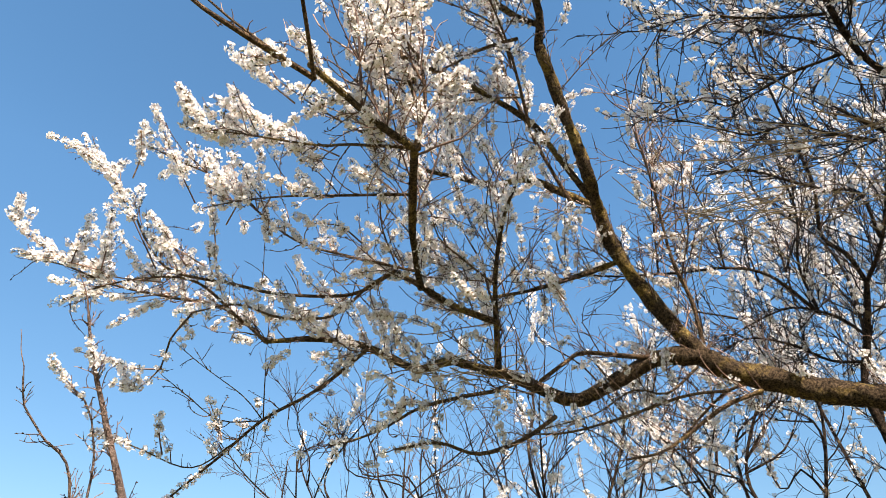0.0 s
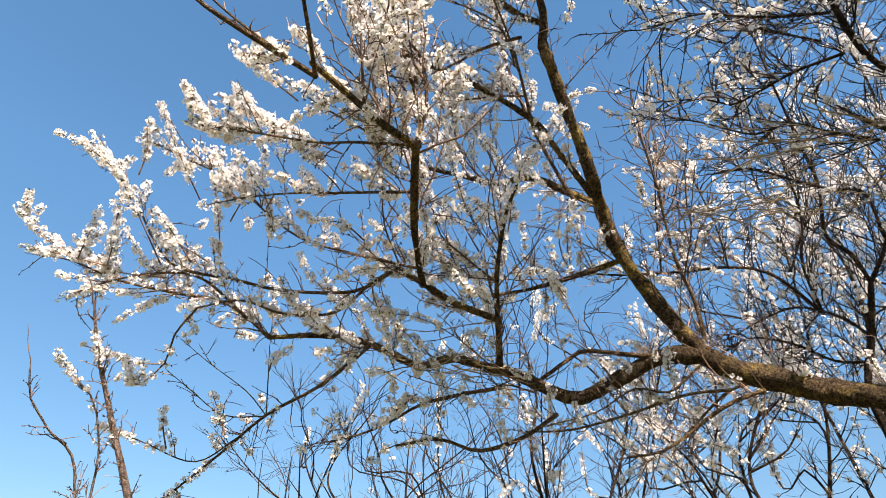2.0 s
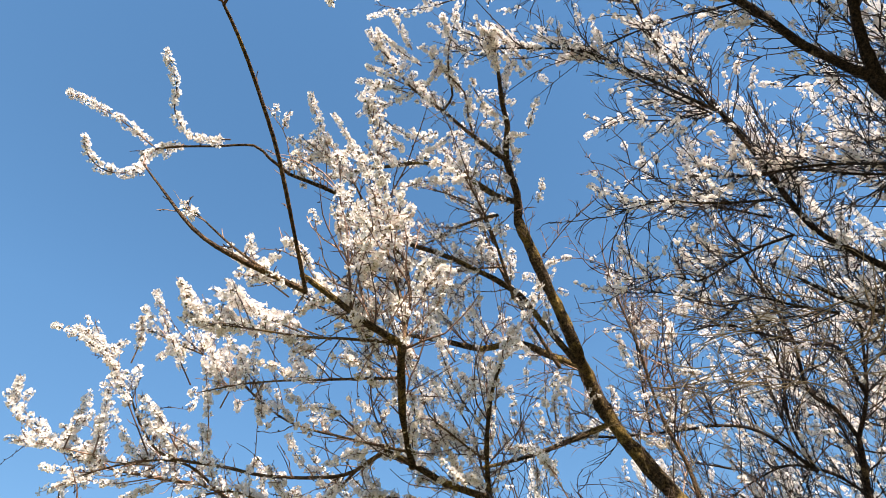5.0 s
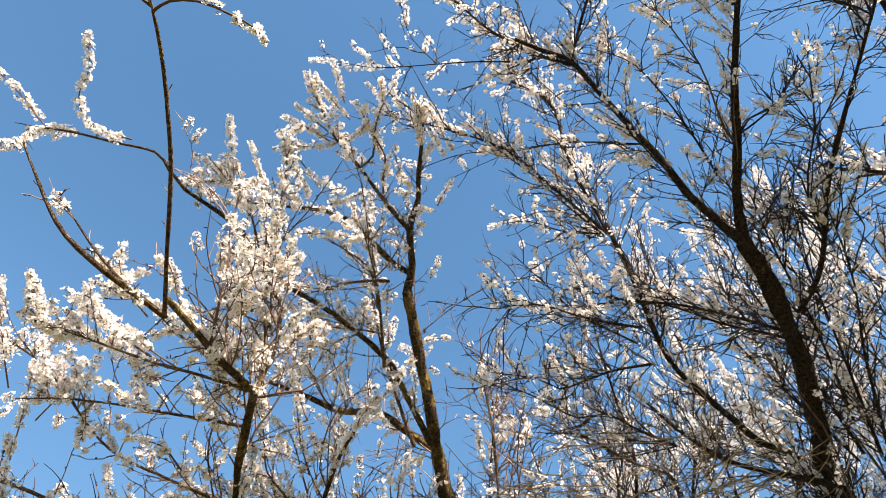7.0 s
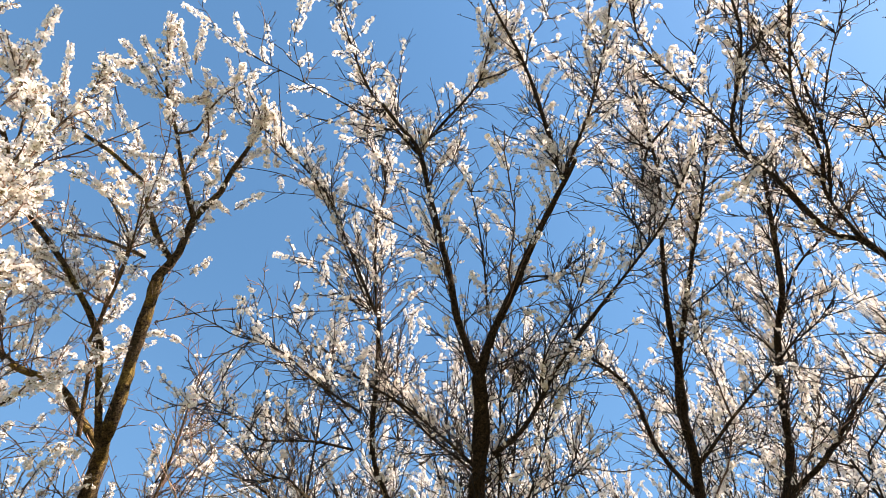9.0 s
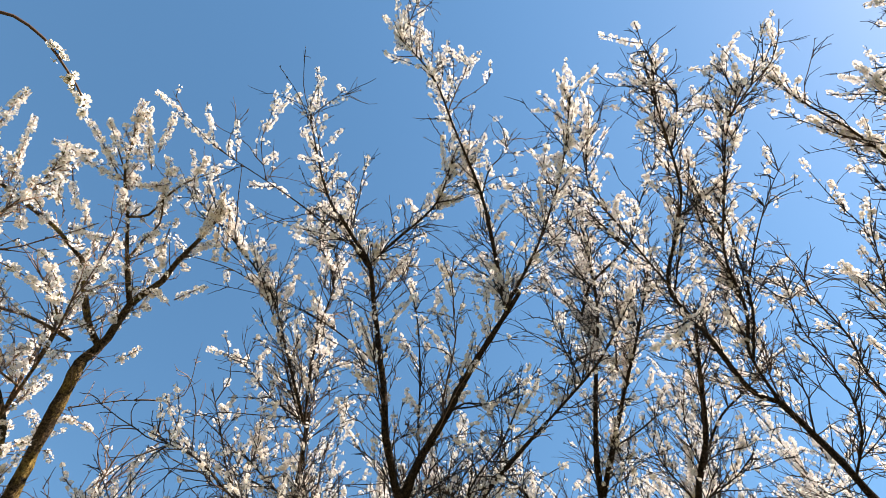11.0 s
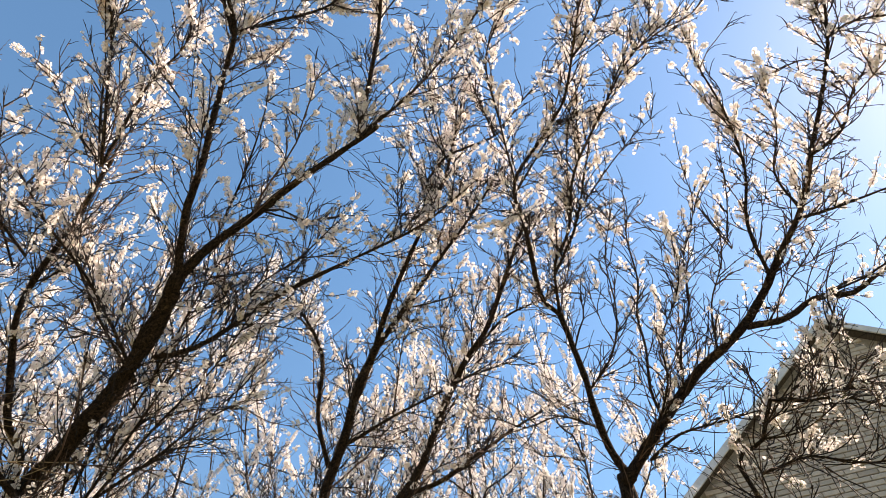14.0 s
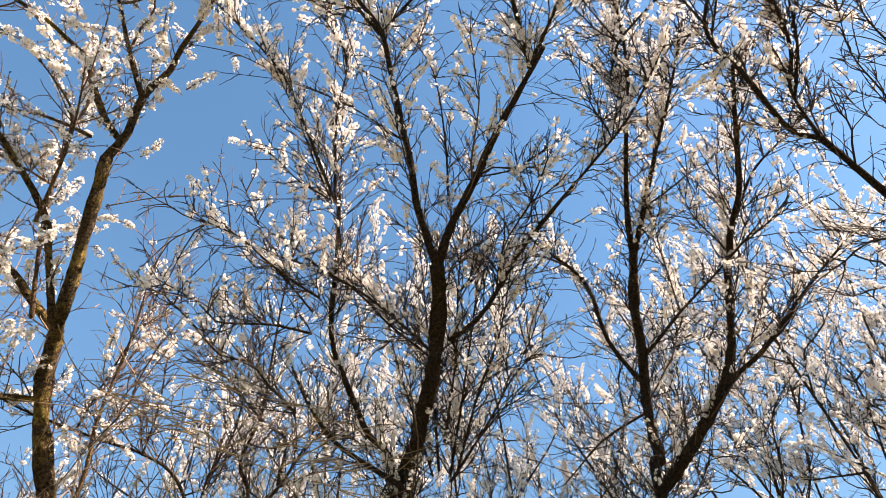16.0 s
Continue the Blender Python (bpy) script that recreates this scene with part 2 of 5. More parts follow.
class Growth:
    """Gathers the twigs and blossoms of one tree."""

    def __init__(self, root, low, wood, sleeve):
        self.sleeve = sleeve
        self.stout = 1.1 if wood is M_TWIG_SUNLIT else 1.4 if low > 4 else 1.05 if low else 1.25
        self.wood, self.share = wood, 1.35 if wood is M_TWIG_SUNLIT and sleeve > 0.024 else 0.95
        self.root, self.v, self.q, self.count, self.low = root, [], [], 0, low
        self.spots, self.ways = [], []
        self.buds, self.points = [], []

    def twig(self, start, way, length, radius, lift, bend, steps):
        """One thin shoot, gently arched; returns its line."""
        d = unit(way)
        side = unit(RNG.normal(0, 1, 3)) * bend
        line = [start]
        for k in range(steps):
            d = unit(d + (side + (0, 0, lift)) / steps + RNG.normal(0, 0.15, 3))
            line.append(line[-1] + d * length / steps)
        line = np.array(line)
        v, q = tube(line, np.linspace(radius, radius * 0.45, len(line)) * RNG.uniform(0.85, 1.15, len(line)), 3)
        self.v.append(v)
        self.q.append(q + self.count)
        self.count += len(v)
        return line

    def bloom(self, line, first, last, fullness, spread):
        """Blossoms in a sleeve round part of a shoot, in tufts at its buds with a few buds still bare."""
        seg = np.linalg.norm(np.diff(line, axis=0), axis=1)
        along = np.r_[0, np.cumsum(seg)]
        run = (last - first) * along[-1]
        if run < 0.01:
            return
        buds = max(1, int(run / 0.02))
        bud = np.flatnonzero(RNG.random(buds) < 0.55 + 0.42 * fullness)
        if not len(bud):
            return
        at = np.repeat(bud, RNG.poisson(3.0 + 3.2 * fullness if self.share > 1 else 2.7 + 3.0 * fullness, len(bud)))
        k = len(at)
        if not k:
            return
        f = np.clip((at + RNG.normal(0.5, 0.2, k)) / buds, 0, 1)
        s = (first + (last - first) * f) * along[-1]
        place = np.stack([np.interp(s, along, line[:, c]) for c in range(3)], -1)
        axis = unit(line[-1] - line[0])
        out = RNG.normal(0, 1, (k, 3))
        out = unit(out - 0.8 * (out @ axis)[:, None] * axis + (0, 0, 0.2))
        wide = self.sleeve * spread * (1 - 0.35 * f**3) * (0.62 + 0.4 * fullness if self.share > 1 else 1.0)
        self.spots.append(place + out * (wide * RNG.uniform(0.4, 1.0, k) ** 0.7)[:, None])
        self.ways.append(unit(out + RNG.normal(0, 0.35, (k, 3))))

    def bare(self, line, size, order):
        """Bare side twigs at acute angles, each with finer ones."""
        for _ in range(RNG.poisson(size * (7.5 if order == 1 else 6) * (0.8 if self.share > 1 or self.low else 1.2))):
            g = RNG.uniform(0.08, 0.95)
            j = int(g * (len(line) - 1))
            ahead = unit(line[j + 1] - line[j])
            across = RNG.normal(0, 1, 3)
            across = unit(across - (across @ ahead) * ahead)
            place = line[j] + (line[j + 1] - line[j]) * (g * (len(line) - 1) - j)
            size2 = RNG.uniform(0.25, 0.75) * size * (1.15 - 0.7 * g)
            if size2 < 0.025:
                continue
            fine = self.twig(place, ahead * 0.85 + across * RNG.uniform(0.4, 1.3) * (1.0 if self.share > 1 else 0.75) + (0, 0, 0.1 if self.share > 1 else 0.22), size2, (0.0024 if order == 1 else 0.0018) * self.stout, 0.15, 1.3 if self.share > 1 else 0.75, 4 if size2 > 0.1 else 3)
            yield fine, size2

    def shoots(self, path, per_metre, bloom, length, lift, dense, again):
        """Shoots, side twigs and short spurs along a limb."""
        near = self.low == 0.0
        t = unit(np.gradient(path, axis=0))
        total = np.linalg.norm(np.diff(path, axis=0), axis=1).sum()
        for _ in range(RNG.poisson(1.55 * per_metre * total * dense)):
            f = RNG.uniform(0.0, 1.0)
            k = min(len(path) - 2, int(f * (len(path) - 1)))
            if path[k][2] < self.low:
                continue
            across = RNG.normal(0, 1, 3)
            across = unit(across - (across @ t[k]) * t[k])
            way = unit(across * RNG.uniform(0.6, 1.5) * (1.0 if self.share > 1 else 0.8) + t[k] * 0.7 + np.array([0, 0, lift * 0.8]))
            size = length * RNG.uniform(0.35, 1.45)
            wand = RNG.random() < bloom * self.share * (0.14 + 0.44 * f if self.share > 1 else 0.23 + 0.6 * f) * (1.0 if near and self.share > 1 or path[k][2] > 5.5 or near and path[k][2] > 4.0 else 0.6)
            if wand:  # a straight shoot clad in blossom
                way = unit(way + np.array([0, 0, 0.55 if self.share > 1 else 0.8]) + t[k] * 0.25)
                size = max(0.17, 0.9 * size)
            line = self.twig(path[k], way, size, 0.0026 + 0.0031 * size, lift * 0.5, 0.3 if wand else 1.25 if self.share > 1 else 0.8, 6)
            if near:
                k = RNG.poisson(size * 26)
                g = RNG.uniform(0.05, 1.0, k) * (len(line) - 1)
                j = np.minimum(g.astype(int), len(line) - 2)
                self.buds.append(line[j] + (line[j + 1] - line[j]) * (g - j)[:, None])
                self.points.append(unit(RNG.normal(0, 1, (k, 3)) + 0.9 * unit(line[-1] - line[0])))
            if wand:
                self.bloom(line, RNG.uniform(0.0, 0.4), RNG.uniform(0.92, 1.0), RNG.uniform(0.35, 0.95) if self.share > 1 else RNG.uniform(0.3, 1.0), 1.0)
            for fine, size2 in list(self.bare(line, size * ((0.45 if self.share > 1 else 0.3) if wand else 1.0), 1)):
                if RNG.random() < (0.45 if wand else (0.6 if self.share > 1 else 0.52 if self.low else 0.38) * bloom):
                    self.bloom(fine, 0.1, 1.0, RNG.uniform(0.3, 0.8) if self.share > 1 else RNG.uniform(0.0, 0.45), 0.8)
                elif size2 > 0.1:
                    for _ in self.bare(fine, size2, 2):
                        pass
        if again:
            for _ in range(RNG.poisson(again * total)):
                k = RNG.integers(len(path) // 6, len(path) - 1)
                across = RNG.normal(0, 1, 3)
                way = unit(unit(across - (across @ t[k]) * t[k]) * 0.8 + t[k] * 0.7 + np.array([0, 0, 0.4]))
                size = RNG.uniform(0.45, 1.15) * (1.15 - 0.75 * k / len(path))
                line = self.twig(path[k], way, size, 0.0048 + 0.0022 * size, 0.25, 0.5, 8)
                self.shoots(line, per_metre * 0.75, bloom, length * 0.8, lift, dense, 0)
        for _ in range(RNG.poisson(per_metre * total * 0.9)):
            k = RNG.integers(0, len(path) - 1)
            if path[k][2] < self.low:
                continue
            spur = self.twig(path[k], RNG.normal(0, 1, 3) + t[k] * 0.5 + (0, 0, 0.3), RNG.uniform(0.03, 0.1), 0.0022, 0.1, 0.5, 2)
            if RNG.random() < bloom * (0.75 if self.share > 1 else 0.5):
                self.bloom(spur, 0.2, 1.0, 0.5, 0.75)

    def finish(self, size, petals, spikes):
        if self.v:
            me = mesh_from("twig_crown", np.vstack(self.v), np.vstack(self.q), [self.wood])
            part("twig_crown", me, self.root, "thin red-brown twigs", "stuff")
        if self.buds:
            o, d = np.vstack(self.buds), np.vstack(self.points)
            k = len(o)
            u = unit(np.cross(d, RNG.normal(0, 1, (k, 3))))
            w = np.cross(d, u)
            h = RNG.uniform(0.007, 0.018, (k, 1))
            ring = [o + 0.0034 * (math.cos(a) * u + math.sin(a) * w) + d * h * 0.35 for a in (0.0, 2.09, 4.19)]
            v = np.stack([o, *ring, o + d * h], 1).reshape(-1, 3)
            f = (np.arange(k)[:, None, None] * 5 + np.array([(0, 2, 1), (0, 3, 2), (0, 1, 3), (1, 2, 4), (2, 3, 4), (3, 1, 4)])[None]).reshape(-1, 3)
            part("bud_cover", mesh_from("bud_cover", v, f, [M_TWIG]), self.root, "small dark buds and spurs", "stuff")
        if self.spots:
            spots, ways = np.vstack(self.spots), np.vstack(self.ways)
            if self.share > 1:  # the flowers on the lowest reaching shoots are pieces of their own
                order = np.argsort(np.linalg.norm(spots - NEAR_SHOOTS, axis=1))
                for k in order[:300]:
                    flower = part("blossom", FLOWERS[k % len(FLOWERS)], self.root)
                    turn = Vector(ways[k]).to_track_quat("Z", "Y").to_matrix().to_4x4() @ Matrix.Rotation(RNG.uniform(0, 6.28), 4, "Z")
                    flower.matrix_basis = Matrix.Translation(spots[k]) @ turn @ Matrix.Scale(size * RNG.uniform(0.65, 1.0), 4)
                spots, ways = spots[order[300:]], ways[order[300:]]
            v, f, idx = blossoms(spots, ways, size, petals, spikes)
            part("blossom_cover", mesh_from("blossom_cover", v, f, [M_PETAL, M_CALYX], False, idx), self.root, "open white five-petalled blossoms", "stuff")


def blossoms(spots, ways, size, petals, spikes):
    """Cupped flowers with separate petals, a dark calyx below and stamens inside."""
    k = len(spots)
    u = unit(np.cross(ways, RNG.normal(0, 1, (k, 3))))
    w = np.cross(ways, u)
    s = size * RNG.uniform(0.7, 1.25, k)
    cup = RNG.uniform(0.1, 0.75, k)
    shape = np.array([(0.1, 0.0, 0.0), (0.72, 0.45, 0.75), (1.06, 0.0, 1.0), (0.72, -0.45, 0.75)]) * (1, {5: 1, 4: 1.4, 3: 1.7}[petals], 1)
    verts, faces, index = [], [], []
    base = 0
    for p in range(petals):
        a = 2 * np.pi * p / petals + RNG.normal(0, 0.12, k)
        d = np.cos(a)[:, None] * u + np.sin(a)[:, None] * w
        e = -np.sin(a)[:, None] * u + np.cos(a)[:, None] * w
        droop = cup + RNG.normal(0, 0.15, k)
        pv = spots[:, None] + s[:, None, None] * (shape[None, :, :1] * d[:, None] + shape[None, :, 1:2] * e[:, None] + (shape[None, :, 2] * droop[:, None])[..., None] * ways[:, None])
        verts.append(pv.reshape(-1, 3))
        i = base + np.arange(k)[:, None, None] * 4
        faces.append((i + np.array([(0, 1, 2), (0, 2, 3)])[None]).reshape(-1, 3))
        index.append(np.zeros(2 * k, int))
        base += 4 * k
    # spikes: calyx with its stalk below (1), and stamens above too (2)
    for top, wide in ((0.55, 0.27), (-0.95, 0.24))[2 - spikes :]:
        a = np.arange(3) * 2 * np.pi / 3
        ring = spots[:, None] + s[:, None, None] * (wide * (np.cos(a)[None, :, None] * u[:, None] + np.sin(a)[None, :, None] * w[:, None]) + 0.08 * np.sign(top) * ways[:, None])
        tip = spots + (s * top)[:, None] * ways
        verts.append(np.concatenate([ring, tip[:, None]], 1).reshape(-1, 3))
        i = base + np.arange(k)[:, None, None] * 4
        faces.append((i + np.array([(0, 1, 3), (1, 2, 3), (2, 0, 3)])[None]).reshape(-1, 3))
        index.append(np.ones(3 * k, int))
        base += 4 * k
    return np.vstack(verts), np.vstack(faces), np.concatenate(index)


def single_flower(cup):
    """One flower of unit size: five hollowed petals, a tuft of stamens, a calyx on its stalk."""
    verts, faces, index = [], [], []

    def add(points, polys, which):
        base = len(verts)
        verts.extend(points)
        for p in polys:
            faces.append([base + i for i in p])
            index.append(which)

    for p in range(5):
        a = 2 * np.pi * p / 5 + RNG.normal(0, 0.08)
        d, e = np.array([math.cos(a), math.sin(a), 0]), np.array([-math.sin(a), math.cos(a), 0])
        lift = cup + RNG.normal(0, 0.12)
        rows = [(0.08, 0.05, 0.0), (0.45, 0.34, 0.28), (0.82, 0.46, 0.72), (1.06, 0.2, 1.0)]
        pts = []
        for r, half, h in rows:
            pts += [d * r + e * half + (0, 0, h * lift + 0.06), d * r + (0, 0, h * lift - 0.02), d * r - e * half + (0, 0, h * lift + 0.06)]
        add(pts, [(3 * i + j, 3 * i + j + 1, 3 * i + j + 4, 3 * i + j + 3) for i in range(3) for j in range(2)], 0)
    for _ in range(9):
        a, r, h = RNG.uniform(0, 6.28), RNG.uniform(0.15, 0.5), RNG.uniform(0.4, 0.62)
        q = np.array([math.cos(a) * r, math.sin(a) * r, h])
        side = np.array([-math.sin(a), math.cos(a), 0]) * 0.03
        add([side, -side, q + side * 1.6, q - side * 1.6 + (0, 0, 0.06)], [(0, 1, 3, 2)], 1)
    ring = [np.array([0.2 * math.cos(a), 0.2 * math.sin(a), 0.0]) for a in np.arange(5) * 1.2566]
    low = [q * 0.35 - (0, 0, 0.45) for q in ring]
    add(ring + low + [np.array([0, 0, -1.1])], [(i, (i + 1) % 5, 5 + (i + 1) % 5, 5 + i) for i in range(5)] + [(5 + i, 5 + (i + 1) % 5, 10) for i in range(5)], 1)
    me = bpy.data.meshes.new("blossom")
    me.from_pydata([tuple(q) for q in verts], [], faces)
    me.materials.append(M_PETAL)
    me.materials.append(M_CALYX)
    me.polygons.foreach_set("material_index", np.array(index, np.int32))
    return me


FLOWERS = [single_flower(cup) for cup in (0.15, 0.25, 0.35, 0.45, 0.55, 0.65, 0.3, 0.5)]
NEAR_SHOOTS = np.array([-0.42, 0.3, 3.3])
GROWTH = {}


def tree(base, label, mat, length=0.45, lift=0.55, dense=1.8, flower=(0.0118, 5, 1), low=0.0, again=0.0, slim=1.0):
    root = tagged(new("plum_tree"), label, "tree", "blossoming plum trees")
    root.location = base
    GROWTH[root] = (Growth(root, low, M_TWIG_SUNLIT if mat in (M_BARK_LICHEN, M_YOUNG) else M_TWIG, (1.95 if mat is M_BARK_LICHEN else 1.6) * flower[0]), mat, length, lift, [], dense, flower, again, slim)
    return root


def limb(root, thick, thin, points, shoots=6, bloom=0.5, length=0.0, lift=None):
    """One branch through a few places, tapering from thick to thin (radii), with the twigs that grow from it."""
    global RNG
    RNG = np.random.default_rng(int(np.abs(np.asarray(points)).sum() * 1000))  # each branch keeps its own chance
    grown, mat, usual, up, made, dense, _, again, slim = GROWTH[root]
    thick, thin = thick * slim, max(thin * slim, 0.002)
    path = spline(points, 0.025 if thick > 0.03 else 0.09 if grown.low else 0.035 if thick > 0.02 else 0.05)
    n = len(path)
    wobble = np.stack([np.interp(np.arange(n), np.arange(0, n + 7, 7), RNG.normal(0, 1, len(np.arange(0, n + 7, 7)))) for _ in range(3)], -1)
    path = path + wobble * min(0.006, 0.25 * thick) * np.sin(np.linspace(0, np.pi, n))[:, None]
    radius = np.linspace(thick, thin, n)
    if shoots == 0:
        radius[:5] *= np.linspace(1.5, 1.05, 5)
    v, q = tube(path, radius, 16 if thick > 0.03 else 7 if thick > 0.012 else 5, 0.11 if thick > 0.012 else 0.08)
    name = "limb" if made else "trunk"
    made.append(part(name, mesh_from(name, v, q, [M_SHOOT if mat is M_BARK_LICHEN and thick < 0.015 else mat]), root))
    if shoots:
        grown.shoots(path, shoots, bloom, length or usual, up if lift is None else lift, dense, again if thick > 0.0115 and not length else 0)
        if thin < 0.008:
            line = path[-max(6, n // 4):]
            tip = grown.twig(path[-1], path[-1] - path[-3], 0.08 if length else 0.2, thin * 0.8, 0.15, 0.2, 5)
            if RNG.random() < bloom:
                grown.bloom(tip, 0.0, 1.0, 0.8, 1.0)
                grown.bloom(line, 0.0, 1.0, 0.6 if grown.share > 1 else 0.1, 1.0)


def wand(root, points, full=0.9, first=0.1, wide=1.0):
    """A straight flowering shoot through a few places, clad in a sleeve of blossom."""
    global RNG
    RNG = np.random.default_rng(int(np.abs(np.asarray(points)).sum() * 1000))
    grown = GROWTH[root][0]
    line = spline(points, 0.03)
    v, q = tube(line, np.linspace(0.0042, 0.002, len(line)), 5)
    grown.v.append(v)
    grown.q.append(q + grown.count)
    grown.count += len(v)
    grown.bloom(line, first, 1.0, full, 0.84 * wide)
    for fine, size in list(grown.bare(line, 0.16, 1)):
        grown.bloom(fine, 0.2, 1.0, 0.5, 0.8 * wide)


# ---------------------------------------------------------------- ground
bm = bmesh.new()
bmesh.ops.create_grid(bm, x_segments=60, y_segments=60, size=1.0)
for vert in bm.verts:
    r = vert.co.xy.length
    vert.co *= 6 + 1800 * r**3
    vert.co.z = 0.04 * noise.noise(vert.co * 0.6) if vert.co.length < 200 else 0.0
tagged(new("ground", bm_mesh("ground", bm, M_GROUND)), "rough spring meadow with short grass", "ground", "", "structure")

# ---------------------------------------------------------------- plum trees near the camera
plum_leaning = tree((2.62, 3.45, 0), "leaning old plum tree with lichened bark and white blossom", M_BARK_LICHEN, flower=(0.0128, 5, 1), dense=2.1, again=1.5, slim=0.92)
plum_dense = tree((2.35, 2.75, 0), "dark densely twigged plum tree with white blossom on top", M_BARK, 0.36, 0.45, 2.5, flower=(0.0106, 4, 0), again=2.5, slim=0.74)
plum_forked = tree((3.3, 1.9, 0), "dark forked plum tree with many upright blossoming shoots", M_BARK, 0.35, 0.5, 2.4, flower=(0.0106, 4, 0), again=2.4, slim=0.8)
plum_tall = tree((3.35, -0.2, 0), "tall plum tree forking in two dark limbs, white blossom", M_BARK, 0.29, 0.5, 2.4, flower=(0.0106, 4, 0), again=1.9, slim=0.76)
plum_low = tree((3.3, -1.35, 0), "low crooked plum tree before the brick gable, in blossom", M_BARK, 0.35, 0.3, slim=0.45)
plum_slender = tree((1.5, 4.0, 0), "slender dark plum tree crowded with bare crossing twigs", M_BARK, 0.42, 0.5, 1.9, again=2.6, slim=0.9)
plum_sapling = tree((-2.15, 2.25, 0), "plum sapling of thin shoots with opening buds", M_YOUNG, 0.1, 0.3, 2.0)

limb(plum_leaning, 0.1, 0.095, [(2.62, 3.45, -0.05), (2.58, 3.42, 0.7), (2.5, 3.42, 1.5), (2.3, 3.44, 2.15), (1.95, 3.48, 2.62)], shoots=0)
limb(plum_leaning, 0.078, 0.066, [(1.95, 3.48, 2.62), (1.45, 3.43, 2.93), (1.23, 3.46, 2.99), (0.86, 3.5, 3.12), (0.6, 3.48, 3.22), (0.44, 3.44, 3.31)], shoots=2, bloom=.2)
limb(plum_leaning, 0.054, 0.043, [(0.44, 3.44, 3.31), (0.26, 3.31, 3.57), (0.09, 3.14, 3.85), (0.01, 2.96, 4.09)], shoots=3, bloom=.3)
limb(plum_leaning, 0.03, 0.012, [(0.01, 2.96, 4.09), (-0.16, 2.91, 4.2), (-0.35, 2.85, 4.3), (-0.59, 2.85, 4.31), (-0.83, 2.78, 4.38), (-1.03, 2.71, 4.42)], shoots=7, bloom=.6)
limb(plum_leaning, 0.05, 0.013, [(0.44, 3.44, 3.31), (0.21, 3.42, 3.31), (-0.04, 3.43, 3.2), (-0.28, 3.41, 3.11), (-0.47, 3.32, 3.17), (-0.67, 3.21, 3.23), (-0.91, 3.09, 3.26), (-1.11, 3, 3.21), (-1.34, 2.82, 3.28), (-1.54, 2.67, 3.27), (-1.74, 2.52, 3.2)], shoots=4, bloom=.93)
limb(plum_leaning, 0.012, 0.004, [(-1.74, 2.52, 3.2), (-1.91, 2.54, 3.35), (-2.11, 2.53, 3.48), (-2.4, 2.49, 3.55), (-2.71, 2.39, 3.62), (-2.99, 2.26, 3.72), (-3.22, 2.22, 3.77)], shoots=11, bloom=.66, length=.24)
limb(plum_leaning, 0.009, 0.004, [(-1.83, 2.42, 3.27), (-2.07, 2.3, 3.47), (-2.33, 2.26, 3.52), (-2.61, 2.23, 3.49), (-2.85, 2.24, 3.45)], shoots=11, bloom=.66, length=.24)
limb(plum_leaning, 0.016, 0.012, [(0.4, 3.44, 3.32), (0.11, 3.37, 3.31), (-0.18, 3.27, 3.32), (-0.29, 3.2, 3.24), (-0.43, 3.14, 3.12)], shoots=3, bloom=.40)
limb(plum_leaning, 0.02, 0.007, [(-0.62, 2.91, 3.08), (-0.59, 2.76, 3.22), (-0.55, 2.56, 3.4), (-0.47, 2.35, 3.58), (-0.36, 2.17, 3.68)], shoots=4, bloom=.78)
limb(plum_leaning, 0.02, 0.013, [(-0.58, 2.75, 3.28), (-0.78, 2.62, 3.33), (-0.91, 2.49, 3.38), (-1.01, 2.37, 3.41)], shoots=4, bloom=.88)
limb(plum_leaning, 0.012, 0.004, [(-1.01, 2.37, 3.41), (-1.26, 2.44, 3.36), (-1.61, 2.38, 3.38), (-1.87, 2.31, 3.44), (-2.15, 2.21, 3.49), (-2.29, 2.14, 3.62), (-2.39, 2.03, 3.82), (-2.49, 1.95, 3.97), (-2.6, 1.91, 4.07), (-2.73, 1.85, 4.17)], shoots=11, bloom=.66, length=.24)
limb(plum_leaning, 0.011, 0.004, [(-1.01, 2.37, 3.41), (-1.16, 2.4, 3.36), (-1.34, 2.44, 3.25), (-1.58, 2.37, 3.23), (-1.77, 2.26, 3.27), (-1.96, 2.2, 3.22)], shoots=6, bloom=.95, length=.25)
limb(plum_leaning, 0.006, 0.003, [(-1.96, 2.2, 3.22), (-2.05, 2.21, 3.09), (-2.09, 2.25, 2.97), (-2.17, 2.23, 2.86), (-2.21, 2.2, 2.86)], shoots=7, bloom=.8, length=.07)
limb(plum_leaning, 0.02, 0.017, [(-0.9, 2.45, 3.35), (-0.85, 2.13, 3.41), (-0.75, 1.82, 3.43), (-0.66, 1.57, 3.37)], shoots=3, bloom=.95)
limb(plum_leaning, 0.017, 0.012, [(-0.66, 1.57, 3.37), (-0.78, 1.44, 3.41), (-0.86, 1.31, 3.44), (-0.92, 1.19, 3.46)], shoots=4, bloom=.88)
limb(plum_leaning, 0.009, 0.004, [(-0.66, 1.57, 3.37), (-0.6, 1.49, 3.52), (-0.6, 1.39, 3.66), (-0.67, 1.31, 3.75), (-0.67, 1.21, 3.86)], shoots=7, bloom=.88)
limb(plum_leaning, 0.008, 0.003, [(-0.66, 1.57, 3.37), (-0.93, 1.58, 3.47), (-1.1, 1.62, 3.55), (-1.4, 1.56, 3.63), (-1.65, 1.52, 3.7)], shoots=9, bloom=.94, length=.24)
